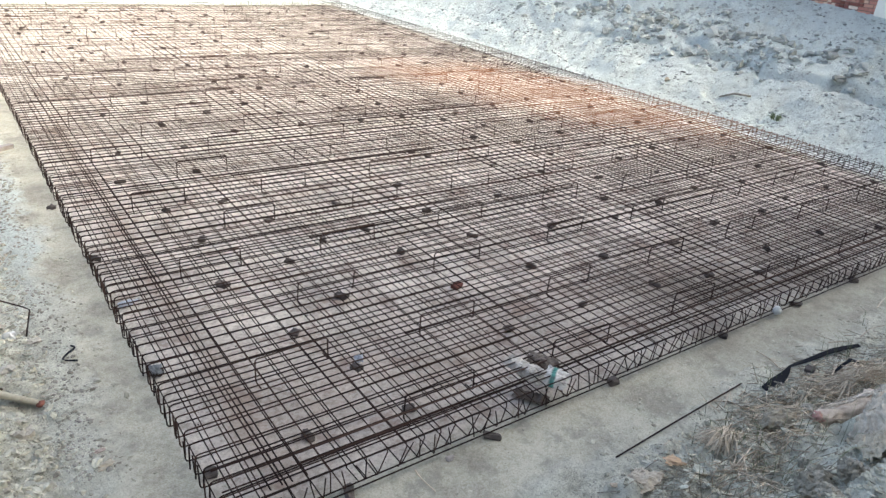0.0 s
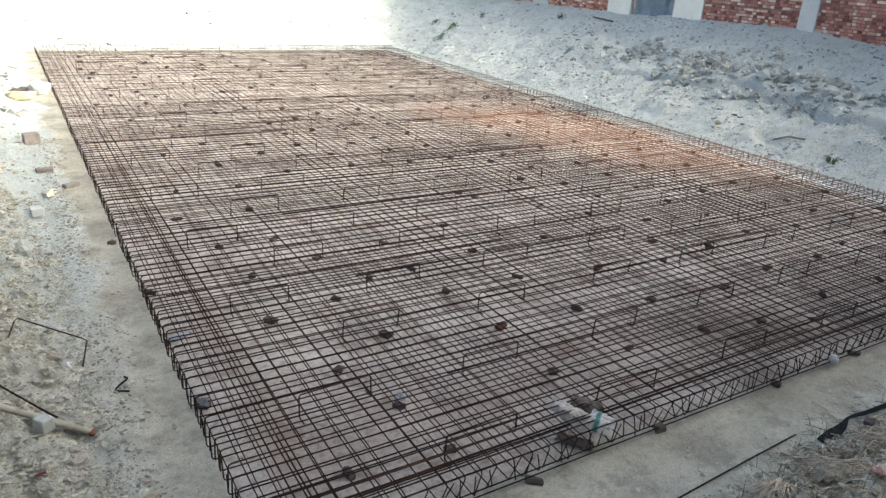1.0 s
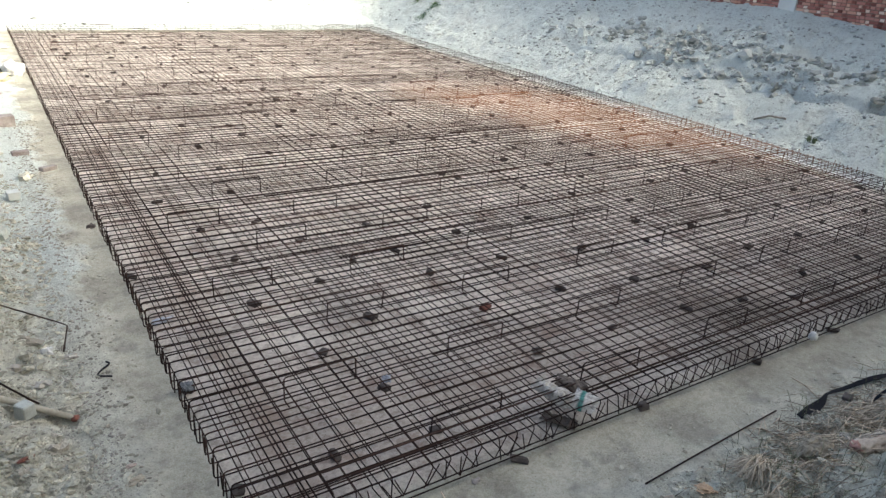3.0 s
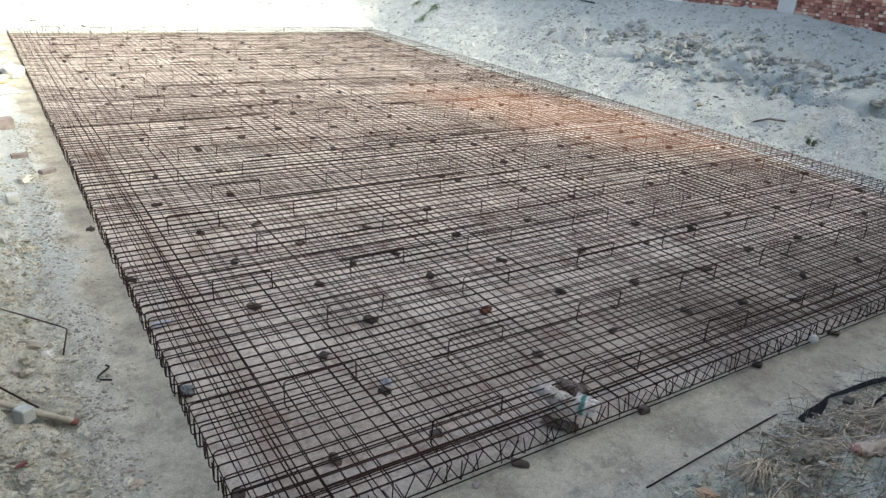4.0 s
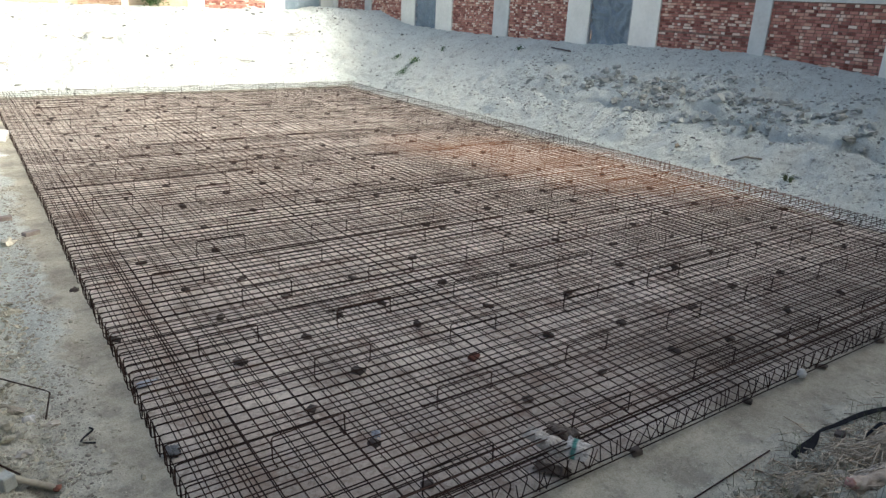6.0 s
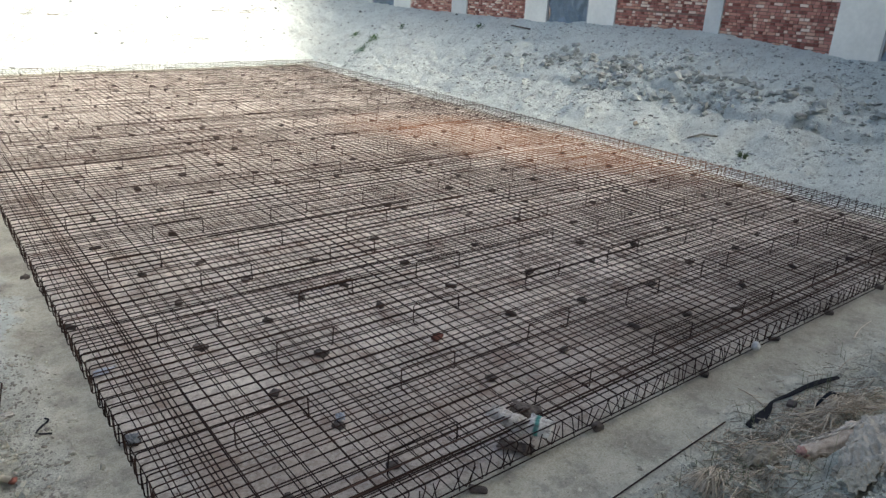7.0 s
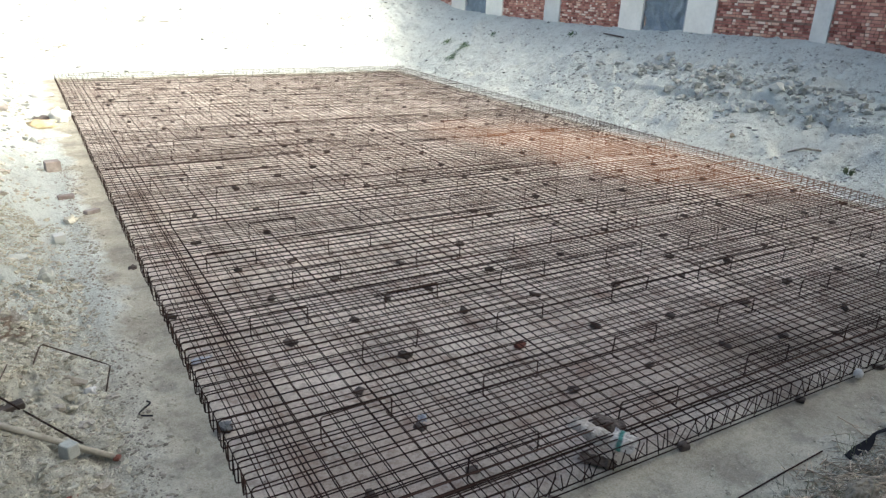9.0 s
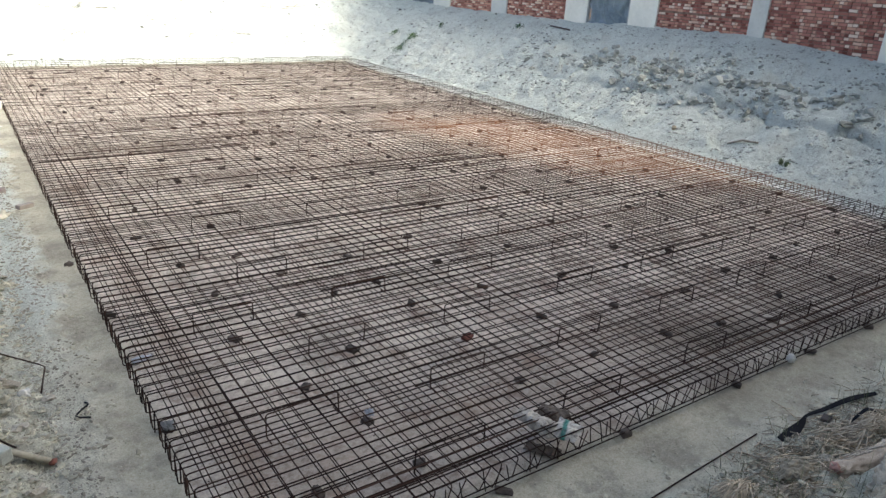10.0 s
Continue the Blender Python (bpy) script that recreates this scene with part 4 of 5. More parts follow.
def blades(g, x, y, n, spread, length, r, upright, seed):
    rr = random.Random(seed)
    for _ in range(n):
        a, d = rr.uniform(0, 6.283), spread * math.sqrt(rr.random())
        bx, by = x + d * math.cos(a), y + d * math.sin(a)
        l = length * rr.uniform(0.4, 1.15)
        u = max(0.03, upright * rr.uniform(0.4, 1.5))
        aim = a + rr.uniform(-0.8, 0.8)
        p0 = Vector(on_ground(bx, by, -0.005))
        p1 = p0 + Vector((math.cos(aim) * l * 0.5 * (1 - 0.5 * u), math.sin(aim) * l * 0.5 * (1 - 0.5 * u), l * 0.55 * u + 0.01))
        p2 = p1 + Vector((math.cos(aim + 0.3) * l * 0.5, math.sin(aim + 0.3) * l * 0.5, l * 0.25 * u - 0.02))
        g.add(*tube([p0, p1, p2], r, 3, 0.4))


for x, y, n, s, l, up, mat, label in ((3.2, -1.5, 16, 0.35, 0.22, 1.3, M_GRASS, "sparse thin green grass on the bank"), (3.8, -1.5, 26, 0.35, 0.24, 1.4, M_GRASS, "thin green grass growing through straw"), (4.0, -0.9, 14, 0.25, 0.2, 1.2, M_GRASS, "sparse thin green grass on the bank"), (5.0, -0.8, 16, 0.3, 0.2, 1.2, M_GRASS, "sparse thin green grass beside a rubber strip"), (5.9, -1.0, 20, 0.4, 0.24, 1.3, M_GRASS, "sparse thin green grass on the bank"),
                                      (3.60, -1.14, 9, 0.06, 0.24, 1.4, M_GRASS, "few green blades in a dry tuft"),
                                      (3.45, -1.2, 8, 0.3, 0.2, 1.3, M_GRASS, "sparse thin green grass on the bank"), (4.2, -1.5, 8, 0.4, 0.2, 1.3, M_GRASS, "sparse thin green grass on the bank"),
                                      (4.6, -0.86, 8, 0.3, 0.2, 0.9, M_GRASS, "sparse thin green grass on the bank"), (6.9, -0.95, 12, 0.4, 0.25, 1.2, M_GRASS, "sparse thin green grass on the bank"),
                                      (13.86, 4.83, 50, 0.08, 0.12, 1.0, M_GRASS, "small green weed on the sandy bank"), (14.63, 22.45, 34, 0.2, 0.16, 0.9, M_LEAF, "small green weed on the sandy bank"), 
                                      (15.2, 22.5, 34, 0.15, 0.2, 1.1, M_LEAF, "small green weed on the sandy bank"), (15.3, 24.1, 22, 0.12, 0.16, 0.9, M_LEAF, "small green weed on the sandy bank"), (16.3, 22.0, 14, 0.08, 0.2, 1.4, M_LEAF, "thin green weed on the sandy bank"), (17.05, 18.0, 16, 0.1, 0.14, 1.0, M_LEAF, "thin green weed on the sandy bank")):
    g = Geo()
    if mat is M_LEAF:
        rr = random.Random(x * 31)
        for _ in range(n * 5):
            q = Vector(on_ground(x + rr.gauss(0, s * 0.75), y + rr.gauss(0, s * 0.75), rr.uniform(0.0, l)))
            u = Vector((rr.uniform(-1, 1), rr.uniform(-1, 1), rr.uniform(0, 1))).normalized() * rr.uniform(0.02, 0.045)
            w = u.cross(Vector([rr.uniform(-1, 1) for _ in range(3)])).normalized() * 0.016
            g.add([q - u, q + w, q + u, q - w], [(0, 1, 2, 3)])
        thing("weed", label, "weed", kind="stuff", data=g.mesh("weed", mat, False))
        continue
    blades(g, x, y, n, s, l, (0.0042 if mat is M_STRAW else 0.0025) if y < 0 else 0.010, up, x * 10 + y)
    thing("grass_tuft", label, "grass", kind="stuff", data=g.mesh("grass_tuft", mat))


g = Geo()
rr = random.Random(77)
for _ in range(260):
    a, u = rr.gauss(3.25, 0.5), rr.random()
    d = rr.uniform(0.02, 0.05)
    l = rr.uniform(0.10, 0.27)
    bx, by = 3.72 + d * math.cos(a) + rr.gauss(0, 0.05), -1.04 + d * math.sin(a) + rr.gauss(0, 0.035)
    p0 = Vector(on_ground(bx, by, 0.01 + 0.09 * u))
    p2 = Vector(on_ground(bx + l * math.cos(a), by + l * math.sin(a), 0.006 + 0.10 * u * rr.random()))
    p1 = (p0 + p2) / 2 + Vector((0, 0, 0.03 * u))
    g.add(*tube([p0, p1, p2], rr.uniform(0.003, 0.0062), 4, 0.6))
thing("grass_tuft", "dry straw-coloured grass tuft on the bank", "grass", kind="stuff", data=g.mesh("grass_tuft", M_STRAW))


def sticks(g, x, y, n, spread, length, r, seed, main=-0.5, pile=0.05):
    """Straight dry stalks lying across one another."""
    rr = random.Random(seed)
    for _ in range(n):
        bx, by = rr.gauss(x, spread * 0.55), rr.gauss(y, spread * 0.4)
        l = length * rr.uniform(0.25, 1.0)
        aim = main + rr.gauss(0, 0.75)
        dx, dy = math.cos(aim) * l / 2, math.sin(aim) * l / 2
        lift = pile * rr.random()
        p0 = Vector(on_ground(bx - dx, by - dy, 0.004 + lift * rr.random()))
        p1 = Vector(on_ground(bx + dx, by + dy, 0.004 + lift))
        mid = (p0 + p1) / 2
        short = max(0.0, ground_at(mid.x, mid.y) + 0.003 - mid.z)
        p0.z, p1.z, mid.z = p0.z + short, p1.z + short, mid.z + short
        g.add(*tube([p0, mid, p1], r * rr.uniform(0.6, 1.2), 4, 0.7))


g = Geo()
for k in range(130):
    x, y = rng.uniform(2.6, 8.0), -0.85 - abs(rng.gauss(0, 0.4))
    sticks(g, x, y, 2, 0.1, 0.16, 0.0028, k, rng.uniform(-1.5, 1.5), 0.01)
for x, y, n, s, main, pile in ((4.35, -1.15, 90, 0.2, -0.3, 0.05), (4.75, -1.05, 70, 0.25, -0.2, 0.03), (5.15, -1.12, 150, 0.26, -0.9, 0.07), (5.5, -1.22, 170, 0.28, -0.6, 0.09), (5.9, -1.2, 90, 0.3, -0.5, 0.05), (4.0, -1.3, 50, 0.2, 0.2, 0.04), (3.45, -1.32, 24, 0.2, 0.1, 0.02), (4.4, -0.9, 36, 0.25, -0.4, 0.015), (4.5, -1.3, 30, 0.15, 0.9, 0.07)):
    sticks(g, x, y, n, s, 0.30, 0.0058, x * 7, main, pile)
for x, y, n, s in ((3.3, -1.45, 60, 0.3), (3.9, -1.25, 60, 0.25), (4.3, -1.0, 70, 0.3), (5.3, -0.95, 60, 0.35)):
    sticks(g, x, y, n, s, 0.22, 0.0045, x * 11, -0.3, 0.03)
tagged(new("straw", g.mesh("straw", M_STRAW)), "scattered heap of dry straw on the bank", "straw", kind="stuff")

g = Geo()
for x, y, n, s in ((3.0, -1.2, 90, 0.3), (3.4, -1.5, 110, 0.35), (3.9, -1.1, 140, 0.35), (4.4, -1.0, 150, 0.35), (4.9, -1.0, 130, 0.35), (5.4, -1.0, 120, 0.4), (6.2, -1.0, 90, 0.5), (3.5, -1.8, 60, 0.3)):
    sticks(g, x, y, n, s, 0.20, 0.0042, x * 13 + y, -0.4, 0.02)
tagged(new("straw", g.mesh("straw", M_OLDSTRAW)), "weathered dark straw and stalks over the bank", "straw", kind="stuff")


def at(x, y, dz):
    return on_ground(x, y, dz)




def rolled(ends, radii, seed, n=44, k=30):
    """A crumpled sack rolled into a limp tube with an open mouth."""
    p0, p1 = Vector(ends[0]), Vector(ends[1])
    d = (p1 - p0).normalized()
    side = d.cross(Vector((0, 0, 1))).normalized()
    up = side.cross(d)
    v, f = [], []
    for skin in (1.0, 0.93):
        for i in range(n + 1):
            for j in range(k):
                t, a = i / n, 2 * math.pi * j / k
                q = Vector((t * 5 + seed, math.cos(a) * 1.6, math.sin(a) * 1.6))
                r = (radii[0] + (radii[1] - radii[0]) * t) * (1 + 0.45 * noise.noise(q) + 0.30 * (1 - 2.4 * abs(noise.noise(q * 2.1))) + 0.10 * noise.noise(q * 6)) * skin
                fray = 0.05 * noise.noise(Vector((math.cos(a) * 3, math.sin(a) * 3, seed))) * (1 - t)
                v.append(p0.lerp(p1, t) - d * fray + side * (r * math.cos(a)) + up * (0.62 * r * math.sin(a)))
    per = (n + 1) * k
    for i in range(n):
        for j in range(k):
            a, c = i * k + j, i * k + (j + 1) % k
            f.append((a, c, c + k, a + k))
            f.append((a + per, a + k + per, c + k + per, c + per))
    for base in (0, n * k):
        for j in range(k):
            a, c = base + j, base + (j + 1) % k
            f.append((a, a + per, c + per, c))
    return Geo().add(v, f)


ob = thing("paper_sack", "torn brown paper sack rolled up in dry straw", "sack", data=rolled([at(4.42, -1.37, 0.04), at(5.25, -1.58, 0.04)], (0.065, 0.12), 2.7).mesh("paper_sack", M_PINKSACK))
part("torn_flap", cloth([at(4.50, -1.30, 0.07), at(4.55, -1.36, 0.11), at(5.20, -1.54, 0.15), at(5.18, -1.44, 0.09)], 8.2, 0.025, 0.02, 0.32, n=50, sharp=14.0).mesh("torn_flap", M_TORNPAPER), ob, "pale frayed paper edge")
part("folded_corner", Geo().add(*lump(ICO3, *at(4.40, -1.37, 0.05), 0.05, 0.045, 0.035, 0.4, 3, 0.8)).mesh("folded_corner", M_REDPAPER), ob, "reddish printed corner")
g = cloth([at(4.16, -1.72, 0.04), at(3.75, -2.2, 0.02), at(5.1, -2.05, 0.08), at(5.2, -1.52, 0.12)], 1.7, 0.075, 0.14, 0.12, n=70, sharp=6.0)
thing("woven_sack", "crumpled pale grey woven sack on the bank", "sack", data=g.mesh("woven_sack", M_PALESACK))
g = cloth([at(3.98, -1.74, 0.03), at(3.62, -2.05, 0.05), at(3.86, -2.08, 0.10), at(4.2, -1.82, 0.09)], 4.4, 0.03, 0.03, 0.16, n=50, sharp=12.0)
thing("woven_sack", "flattened dirty woven sack on the bank", "sack", data=g.mesh("woven_sack", M_DIRTYSACK))
# creased sheet standing in for a pale brown clump
g = cloth([at(3.98, -1.12, 0.02), at(4.15, -1.3, 0.02), at(4.42, -1.22, 0.05), at(4.25, -1.03, 0.06)], 6.4, 0.03, 0.05, 0.16, sharp=8.0)
thing("paper_scrap", "crumpled pale brown clump under the dry straw", "paper", data=g.mesh("paper_scrap", M_DIRTYSACK))
g = cloth([at(2.52, -0.92, 0.01), at(2.62, -1.12, 0.02), at(2.92, -1.05, 0.03), at(2.82, -0.88, 0.02)], 9.4, 0.018, 0.02, 0.16, sharp=8.0)
thing("paper_scrap", "flat pale paper scrap pressed into the ground", "paper", data=g.mesh("paper_scrap", M_PALESACK))
g = cloth([at(3.00, -0.90, 0.012), at(2.98, -1.0, 0.012), at(3.16, -1.06, 0.02), at(3.20, -0.93, 0.02)], 3.9, 0.010, 0.02, 0.25, 0.003, 20, 16.0)
thing("dry_leaf", "broad dry brown leaf lying on the ground", "leaf", data=g.mesh("dry_leaf", M_DRYLEAF))
for x, y, sx, sy, sz, turn in ((3.24, -1.9, 0.17, 0.13, 0.11, 20), (3.42, -2.02, 0.13, 0.1, 0.09, 70), (3.05, -2.05, 0.12, 0.1, 0.08, 0), (3.5, -1.78, 0.08, 0.07, 0.06, 30), (4.6, -1.22, 0.12, 0.09, 0.07, 40), (3.75, -1.62, 0.07, 0.05, 0.05, 10)):
    g = Geo().add(*lump(ICO3, 0, 0, 0, sx * 0.6, sy * 0.6, sz * 0.6, radians(turn), x * 9, 0.8))
    for k in range(46):
        way = Vector((rng.gauss(0, 1), rng.gauss(0, 1), abs(rng.gauss(0, 1)))).normalized()
        s = rng.uniform(0.12, 0.34)
        g.add(*lump(ICO2, way.x * sx * 0.62, way.y * sy * 0.62, way.z * sz * 0.62, sx * s, sy * s, sz * s * 1.2, rng.uniform(0, 6), x * 9 + k, 0.9))
    ob = thing("earth_clod", "brown lumpy clod of dry earth on the bank", "clod", "earth clods", data=g.mesh("earth_clod", M_EARTH, False))
    ob.location = on_ground(x, y, sz * 0.35)
for x, y, sx, sy, sz, turn, mat in ((3.15, -1.2, 0.06, 0.05, 0.02, 80, M_CRUST),
                                    (1.69, -0.05, 0.035, 0.03, 0.015, 0, M_GREYBRICK), (-0.47, 1.10, 0.06, 0.035, 0.012, 25, M_DIRTYSACK), (-0.52, 1.16, 0.05, 0.03, 0.015, 60, M_CRUST), (-0.47, 1.27, 0.04, 0.02, 0.012, 0, M_PAPER), (-0.9, 1.68, 0.07, 0.05, 0.05, 20, M_EARTH),
                                    (-0.98, 3.32, 0.11, 0.06, 0.04, 150, M_EARTH), (-0.84, 3.1, 0.05, 0.045, 0.04, 0, M_SACK), (-0.66, 2.98, 0.06, 0.04, 0.02, 10, M_GRAVEL), (-1.35, 6.4, 0.13, 0.10, 0.06, 0, M_LUMP), (-1.06, 5.8, 0.09, 0.06, 0.11, 30, M_LUMP),
                                    (-0.06, 6.05, 0.06, 0.05, 0.04, 10, M_BLOCK), (-1.1, 1.52, 0.05, 0.025, 0.015, 20, M_REDBLOCK), (13.77, 7.77, 0.07, 0.06, 0.05, 20, M_DIRTYSACK), (-0.62, 8.3, 0.14, 0.09, 0.07, 70, M_CRUST), (-0.9, 2.55, 0.06, 0.05, 0.03, 0, M_GRAVEL)):
    ob = thing("stone", "rough broken stone lying on the ground", "stone", "loose stones", data=Geo().add(*lump(ICO2, 0, 0, 0, sx, sy, sz, radians(turn), x * 9 + y, 0.7)).mesh("stone", mat, False))
    ob.location = on_ground(x, y, sz * 0.5)

# left strip
brick_thing(-0.69, 11.56, 10, "grey broken concrete block on the ground", M_GREYBRICK, (0.26, 0.2, 0.2), name="concrete_block", category="concrete block")
brick_thing(-0.83, 7.38, 10, "pale dusty half brick standing on the ground", M_CONC, (0.15, 0.12, 0.12))
brick_thing(-0.30, 8.66, 28, "dusty whole brick lying on the concrete")
brick_thing(-0.60, 9.62, 8, "dusty whole brick lying on the concrete", None, (0.25, 0.12, 0.07))
brick_thing(-1.07, 2.14, 35, "pale concrete cube resting against the bamboo pole", M_LUMP, (0.11, 0.11, 0.12), dz=0.03, name="test_cube", category="concrete cube")
brick_thing(-1.45, 2.83, 15, "dark dusty brick on the bank beside steel rods", M_BLOCK, (0.2, 0.1, 0.06))
U = [(-1.27, 3.43, ground_at(-1.27, 3.43)), (-1.19, 3.58, 0.34), (-1.16, 3.60, 0.355), (-0.68, 3.26, 0.21), (-0.64, 3.22, 0.195), (-0.71, 3.10, ground_at(-0.71, 3.1))]
rod("rebar_chair", "spare bent steel bar chair tilted on the bank", "rebar chair", U, 0.0075, M_STEEL, 6)
rod("bent_wire", "short kinked dark steel offcut on the concrete", "steel offcut", smooth_line([on_ground(-0.41, 2.76, 0.01), on_ground(-0.39, 2.70, 0.02), on_ground(-0.47, 2.63, 0.01), on_ground(-0.50, 2.56, 0.01), on_ground(-0.40, 2.50, 0.012)], 4), 0.008, M_DARK, 6)
pole = thing("bamboo_pole", "pale bamboo pole with a reddish end on the bank", "pole", data=Geo().add(*tube([on_ground(-2.6, 2.75, 0.02), (-1.55, 2.36, ground_at(-1.55, 2.36) + 0.022), (-0.76, 2.08, ground_at(-0.76, 2.08) + 0.024)], 0.026, 12)).mesh("bamboo_pole", M_PIPE))
part("pole_end", Geo().add(*lump(ICO2, -0.745, 2.06, ground_at(-0.75, 2.07) + 0.02, 0.03, 0.03, 0.026, 0, 4, 0.6)).mesh("pole_end", M_REDBLOCK), pole, "reddish broken end")
rod("steel_rod", "thin hooked steel rod lying over the bamboo pole", "steel rod", [on_ground(-1.9, 3.05, 0.07), on_ground(-1.57, 2.84, 0.11), (-1.02, 2.24, ground_at(-1.02, 2.24) + 0.13), (-0.97, 2.17, ground_at(-1.0, 2.2) + 0.115)], 0.0085, M_STEEL, 6)
rod("steel_rod", "short thin steel rod stuck in the bank", "steel rod", [on_ground(-1.56, 2.86, 0.06), on_ground(-1.44, 3.25, 0.13)], 0.006, M_STEEL, 6)
rod("wooden_stake", "dark wooden stick lying at the foot of the wall", "stick", [on_ground(17.5, 16.7, 0.03), on_ground(17.36, 15.55, 0.04)], 0.03, M_BLOCK, 6)
rod("wooden_stake", "grey wooden stick lying on the sandy bank", "stick", [on_ground(14.05, 6.42, 0.05), on_ground(14.12, 6.1, 0.07), on_ground(14.17, 5.72, 0.04)], 0.025, M_PIPE, 6)

# rags on the far left strip
crumpled("white_cloth", "bulging heap of white cloth on the sunlit ground", "cloth", on_ground(-0.27, 16.4, 0), (0.27, 0.24, 0.25), 20, M_SACK, 2.9, folds=1.1)
crumpled("yellow_cloth", "crumpled yellow cloth on the sunlit ground", "cloth", on_ground(-0.68, 15.8, 0), (0.32, 0.22, 0.13), -20, M_YELLOW, 7.9, folds=0.9)
# dark lump put where the gap between the cloths lies in shade
crumpled("dark_cloth", "dark lump standing for the shaded gap beside white cloth", "cloth", on_ground(-0.62, 16.55, 0), (0.26, 0.15, 0.1), 10, M_BLOCK, 5.9, folds=0.9)
crumpled("paper_scrap", "flat pale paper scraps on the ground", "paper", on_ground(-0.45, 14.6, 0), (0.3, 0.12, 0.03), 15, M_SACK, 1.9, folds=0.9)
crumpled("paper_scrap", "flat pale paper scraps on the ground", "paper", on_ground(-0.75, 14.2, 0), (0.22, 0.1, 0.03), 70, M_PAPER, 3.9, folds=0.9)
crumpled("paper_sack", "crumpled grey paper sack on the sunlit bank", "sack", on_ground(-1.62, 16.5, -0.05), (0.35, 0.25, 0.2), 40, M_GREYBRICK, 6.6, folds=0.8)
crumpled("paper_scrap", "pale grey paper scraps on the sunlit ground", "paper", on_ground(-0.5, 20.4, 0), (0.35, 0.2, 0.08), 0, M_SACK, 9.9, folds=0.9)

# dead twigs and stalks on the far sunlit bank
rr = random.Random(63)
for x, y in ((-0.23, 27.9), (-0.16, 27.0), (-0.1, 25.9), (3.5, 29.0), (4.5, 28.8), (7.05, 27.3), (7.3, 26.2), (5.7, 28.0), (-1.9, 25.3), (-1.3, 25.4), (11.4, 29.1), (12.5, 28.9), (2.5, 28.6), (0.45, 26.6), (8.5, 26.7), (13.2, 29.1), (9.3, 26.3), (3.4, 26.3)):
    g = Geo()
    for k in range(rr.randrange(3, 6)):
        a, l = rr.gauss(0.2, 0.7), rr.uniform(0.25, 0.75)
        bx, by = x + rr.gauss(0, 0.18), y + rr.gauss(0, 0.12)
        p = [on_ground(bx + t * l * math.cos(a), by + t * l * math.sin(a), 0.015 + rr.uniform(0, 0.06)) for t in (-0.5, -0.15, 0.2, 0.5)]
        g.add(*tube(smooth_line(p, 3), rr.uniform(0.006, 0.014), 5, 0.4))
    thing("dead_twigs", "few dry grey twigs on the sunlit sandy bank", "twigs", kind="stuff", data=g.mesh("dead_twigs", M_OLDSTRAW))

# bush against the old wall
bush = thing("bush", "leafy green bush against the sunlit old wall", "bush")
rng = random.Random(5)
base = Vector((8.1, 35.2, ground_at(8.1, 35.2)))
leaves = Geo()
for k in range(9):
    tip = base + Vector((rng.uniform(-0.75, 0.75), rng.uniform(-0.35, 0.35), rng.uniform(0.4, 2.1)))
    mid = base.lerp(tip, 0.5) + Vector((rng.uniform(-0.12, 0.12), rng.uniform(-0.1, 0.1), 0.15))
    line = smooth_line([base, mid, tip], 5)
    part("branch", Geo().add(*tube(line, 0.022, 6, 0.3)).mesh("branch", M_PIPE), bush)
    for _ in range(240):
        p = line[rng.randrange(3, len(line))] + Vector([rng.gauss(0, 0.17) for _ in range(3)])
        u = Vector([rng.uniform(-1, 1) for _ in range(3)]).normalized() * rng.uniform(0.05, 0.09)
        w = u.cross(Vector([rng.uniform(-1, 1) for _ in range(3)])).normalized() * 0.028
        leaves.add([p - u, p + w, p + u, p - w], [(0, 1, 2, 3)])
part("foliage", leaves.mesh("foliage", M_LEAF, False), bush, kind="stuff")

# ---- rubble, clods and chips ----
rs = np.random.RandomState(4)


def scatter(name, label, count, x0, x1, y0, y1, s0, s1, mat, low=0.05, keep=None, flat=0.55, base=ICO1, seed=0, tip=0.0):
    g = Geo()
    r = np.random.RandomState(seed)
    x, y = r.uniform(x0, x1, count), r.uniform(y0, y1, count)
    clump = fbm(x, y + 50, 0.9, 3)
    hb = bank_height(x, y)
    ok = (hb > low) & (clump > r.uniform(-0.45, 0.35, count)) if keep is None else keep(x, y, hb, r)
    x, y = x[ok], y[ok]
    z = ground_height(x, y)
    size = s0 * (s1 / s0) ** (r.rand(len(x)) ** 2.2)
    for i in range(len(x)):
        s = size[i]
        v, f = lump(base, x[i], y[i], z[i] + s * 0.12, s * r.uniform(0.8, 1.5), s * r.uniform(0.6, 1.0), s * flat * r.uniform(0.6, 1.1), r.uniform(0, 6.28), i * 0.37, 0.8)
        kx, ky = r.uniform(-tip, tip), r.uniform(-tip, tip)
        g.add([(a, b_, c + kx * (a - x[i]) + ky * (b_ - y[i])) for a, b_, c in v], f)
    tagged(new(name, g.mesh(name, mat, False)), label, "rubble", kind="stuff")


def strip(x, y, hb, r):
    """Chips thinning out over the flat concrete outside the mat."""
    out = (x < -0.12) | (y < -0.1)
    return out & (r.rand(len(x)) < 0.09 + 0.91 * ss(0.0, 0.14, hb)) & (fbm(x, y, 0.5, 3) > -0.1)


scatter("rubble", "small broken clods and chips over the left bank", 44000, -2.4, -0.15, -0.6, 8.5, 0.006, 0.032, M_CRUST, keep=strip, flat=0.4, seed=1)
scatter("rubble", "small broken clods and chips over the front bank", 26000, 1.2, 8.0, -2.4, -0.25, 0.004, 0.024, M_CRUST, keep=strip, flat=0.45, seed=2)
scatter("rubble", "dark chips and crumbs over the front bank", 2800, 1.2, 8.5, -2.3, -0.3, 0.005, 0.020, M_EARTH, keep=strip, seed=3)
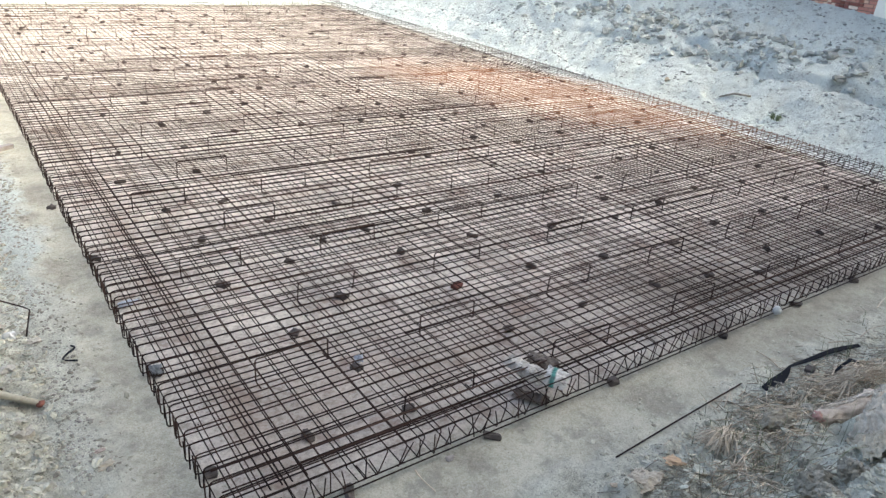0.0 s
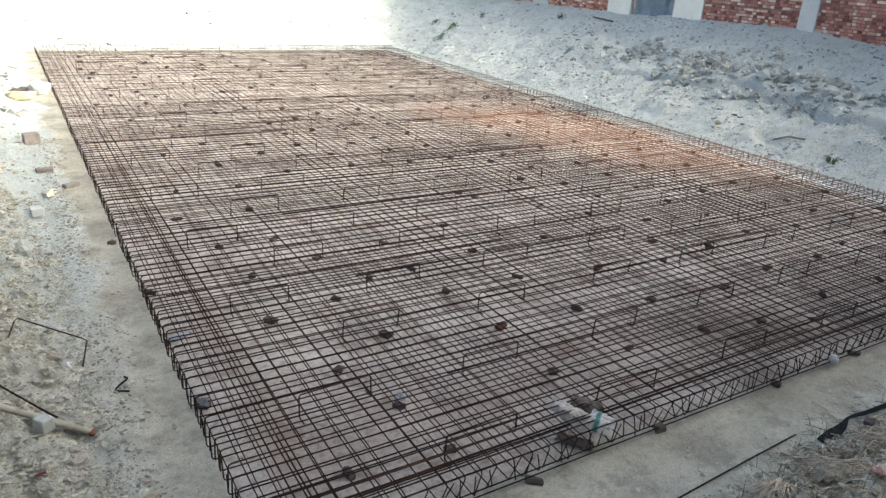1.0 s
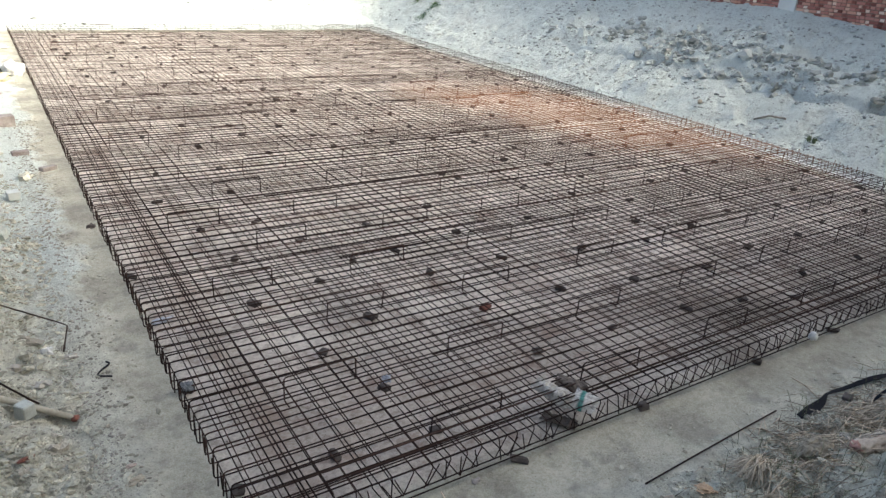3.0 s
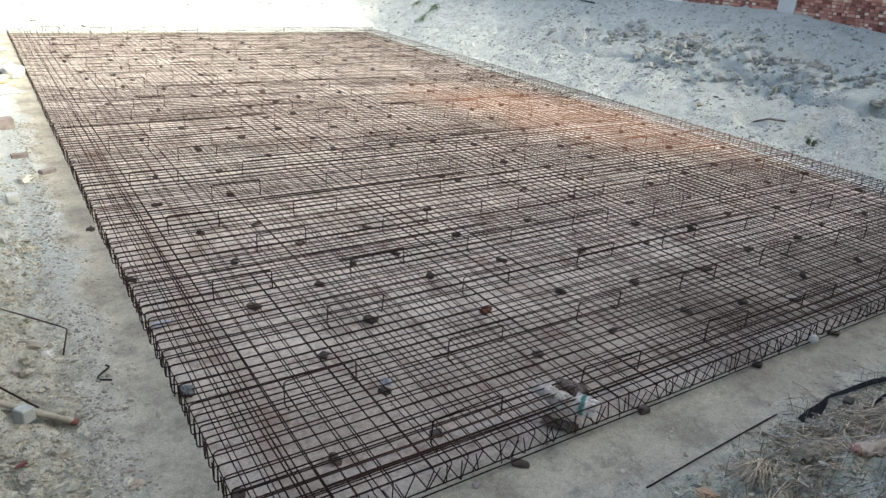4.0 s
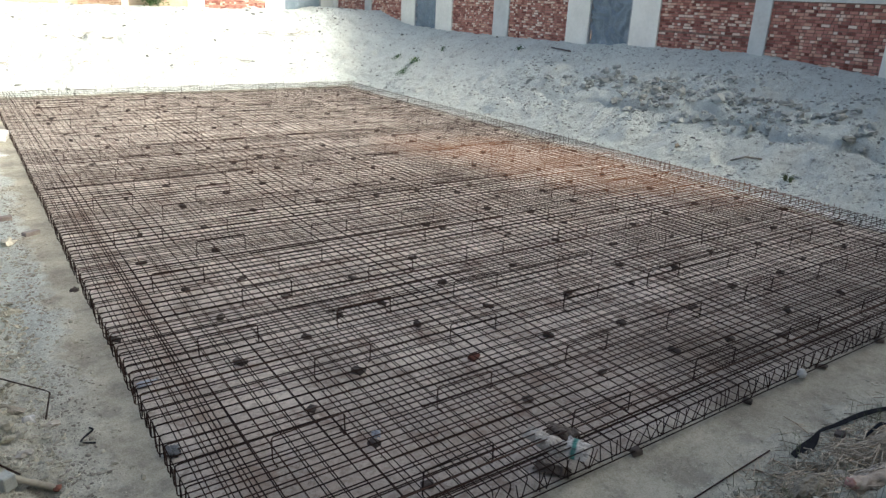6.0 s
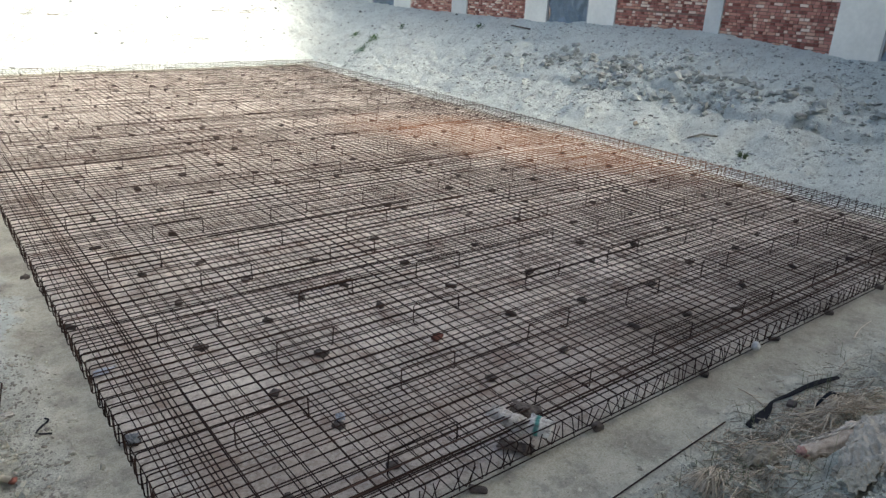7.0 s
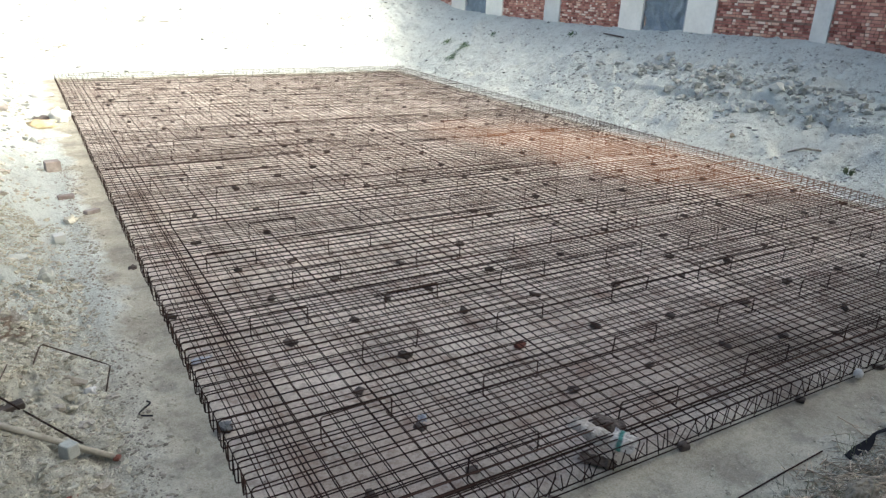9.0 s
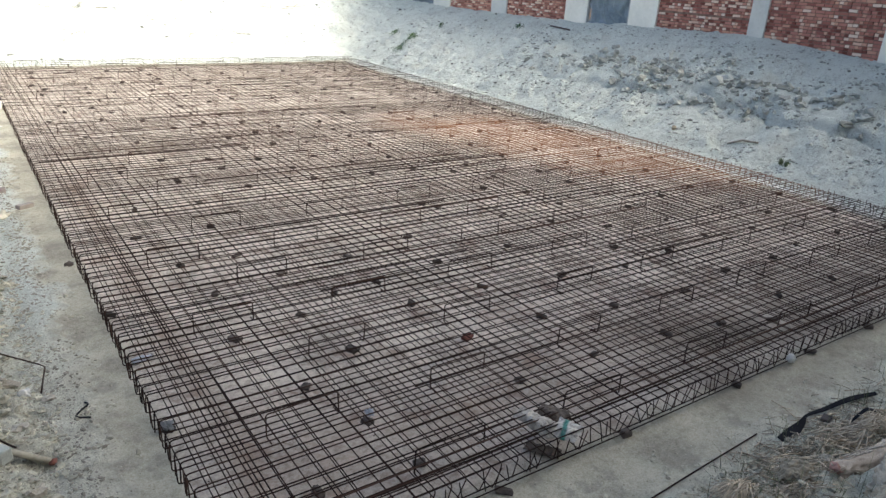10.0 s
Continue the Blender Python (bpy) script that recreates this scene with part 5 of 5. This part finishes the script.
scatter("rubble", "dark chips and crumbs over the left bank", 1400, -2.4, -0.15, -0.6, 9.0, 0.004, 0.02, M_EARTH, keep=strip, seed=8)
scatter("rubble", "loose lumps of dry earth on the sandy bank", 6000, 13.3, 17.9, 0.0, 24.0, 0.016, 0.07, M_CLOD, 0.1, seed=4)


def crust(x, y, hb, r):
    """Broken flakes of dried crust in patches on the near banks."""
    out = (x < -0.62) | (y < -0.8)
    return out & (fbm(x + 9, y - 4, 0.8, 3) > r.uniform(-0.15, 0.3, len(x)))


scatter("rubble", "tilted flakes of broken dry crust on the left bank", 9000, -2.6, -0.55, -0.8, 8.0, 0.007, 0.030, M_CRUST, keep=crust, flat=0.30, base=ICO2, seed=31, tip=0.45)
scatter("rubble", "tilted flakes of broken dry crust on the front bank", 6000, 2.0, 7.5, -2.5, -0.7, 0.007, 0.026, M_CRUST, keep=crust, flat=0.30, base=ICO2, seed=32, tip=0.45)
scatter("rubble", "brown chips of broken dry crust on the left bank", 1500, -2.6, -0.55, -0.8, 8.0, 0.008, 0.032, M_EARTH, keep=crust, flat=0.30, base=ICO2, seed=33, tip=0.45)

def heaps(x, y, hb, r):
    """Crumbled clods, thick in places, on the near banks."""
    out = (x < -0.68) | (y < -0.78)
    return out & (fbm(x - 5, y + 13, 0.6, 3) > r.uniform(-0.3, 0.25, len(x)))


scatter("rubble", "crumbled dry clods on the left bank", 4200, -2.4, -0.6, -0.6, 6.0, 0.010, 0.045, M_CRUST, keep=heaps, flat=0.75, base=ICO2, seed=51, tip=0.2)
scatter("rubble", "crumbled dry clods on the front bank", 1700, 2.3, 6.6, -2.3, -0.72, 0.008, 0.030, M_CRUST, keep=heaps, flat=0.75, base=ICO2, seed=52, tip=0.2)


def clod_band(x, y, hb, r):
    """Big clods above the broken crust of the right bank."""
    return (r.rand(len(x)) < np.exp(-((x - 15.9 + 0.02 * (y - 9)) / 0.55) ** 2) * ss(2.0, 5.0, y) * ss(17.0, 12.0, y)) & (fbm(x, y, 0.8, 2) > -0.15)


scatter("rubble", "big dry earth clods along the broken crust", 1100, 14.6, 17.2, 2.0, 17.0, 0.045, 0.15, M_LUMP, keep=clod_band, flat=0.8, base=ICO2, seed=14)
for k, (x0, y0, x1, y1, n) in enumerate(((15.5, 13.9, 16.4, 12.7, 26), (16.4, 12.8, 15.8, 11.4, 26), (15.4, 11.2, 15.0, 9.9, 30), (15.5, 10.2, 16.0, 7.8, 34), (15.0, 9.3, 15.6, 5.6, 40), (16.2, 10.5, 16.9, 7.5, 22))):
    rr = random.Random(90 + k)
    for _ in range(n):
        t, sz = rr.random(), rr.uniform(0.035, 0.075) * (1.8 if rr.random() < 0.18 else 1.0)
        x, y = x0 + (x1 - x0) * t + rr.gauss(0, 0.16), y0 + (y1 - y0) * t + rr.gauss(0, 0.16)
        ob = thing("earth_clod", "grey-brown dry earth clod on the sandy bank", "clod", "clods on the sandy bank", data=Geo().add(*lump(ICO2, 0, 0, 0, sz * rr.uniform(1.0, 1.5), sz, sz * rr.uniform(0.7, 1.0), rr.uniform(0, 6), k * 50 + _ * 1.3, 0.8)).mesh("earth_clod", M_LUMP, False))
        ob.location = on_ground(x, y, sz * 0.3)
scatter("rubble", "dark pebbles and dry lumps on the sandy bank", 4500, 13.3, 17.9, 0.0, 17.0, 0.014, 0.055, M_PEBBLE, 0.1, seed=5)
scatter("rubble", "few dark lumps on the far sandy bank", 500, 13.2, 17.9, 15.0, 34.0, 0.02, 0.07, M_PEBBLE, 0.1, seed=15)
scatter("rubble", "loose lumps of dry earth on the far bank", 500, -3.0, 17.5, 24.0, 35.5, 0.03, 0.10, M_PEBBLE, 0.1, seed=6)
scatter("rubble", "loose lumps of dry earth on the left bank", 4000, -3.6, -0.6, 6.0, 24.0, 0.015, 0.075, M_CRUST, 0.03, seed=7)
# dark grey lumps stand in for streaks of shade on the sunlit bank
scatter("rubble", "grey earth lumps standing for shade marks on the left bank", 420, -3.6, -0.5, 11.0, 24.0, 0.03, 0.12, M_PEBBLE, 0.0, seed=17)


def floor_chips(x, y, hb, r):
    return r.rand(len(x)) < 0.8


scatter("rubble", "small stone chips on the concrete under the steel mat", 900, 0.0, 12.4, 0.0, 14.0, 0.005, 0.018, M_BLOCK, keep=floor_chips, seed=9)


def track(x, y, hb, r):
    """A band of coarse crumbs along the foot of the left bank."""
    return (r.rand(len(x)) < np.exp(-((x + 0.5 + 0.12 * fbm(x * 0, y, 1.5, 2)) / 0.16) ** 2)) & (fbm(x, y, 0.7, 2) > -0.18)


scatter("rubble", "coarse tan crumbs along the foot of the bank", 6000, -0.95, -0.12, 1.0, 12.0, 0.006, 0.024, M_GRAVEL, keep=track, seed=12)
rng = random.Random(41)
for k in range(34):
    x, y, s = rng.uniform(-2.3, -0.8), rng.uniform(1.2, 21.0), rng.uniform(0.03, 0.085)
    ob = thing("stone", "rough broken lump of dry earth on the bank", "stone", "loose stones", data=Geo().add(*lump(ICO2, 0, 0, 0, s * rng.uniform(0.9, 1.4), s, s * rng.uniform(0.3, 0.6), rng.uniform(0, 6), k * 1.7, 0.9)).mesh("stone", M_GRAVEL if k % 4 else M_EARTH, False))
    ob.location = on_ground(x, y, s * 0.12)
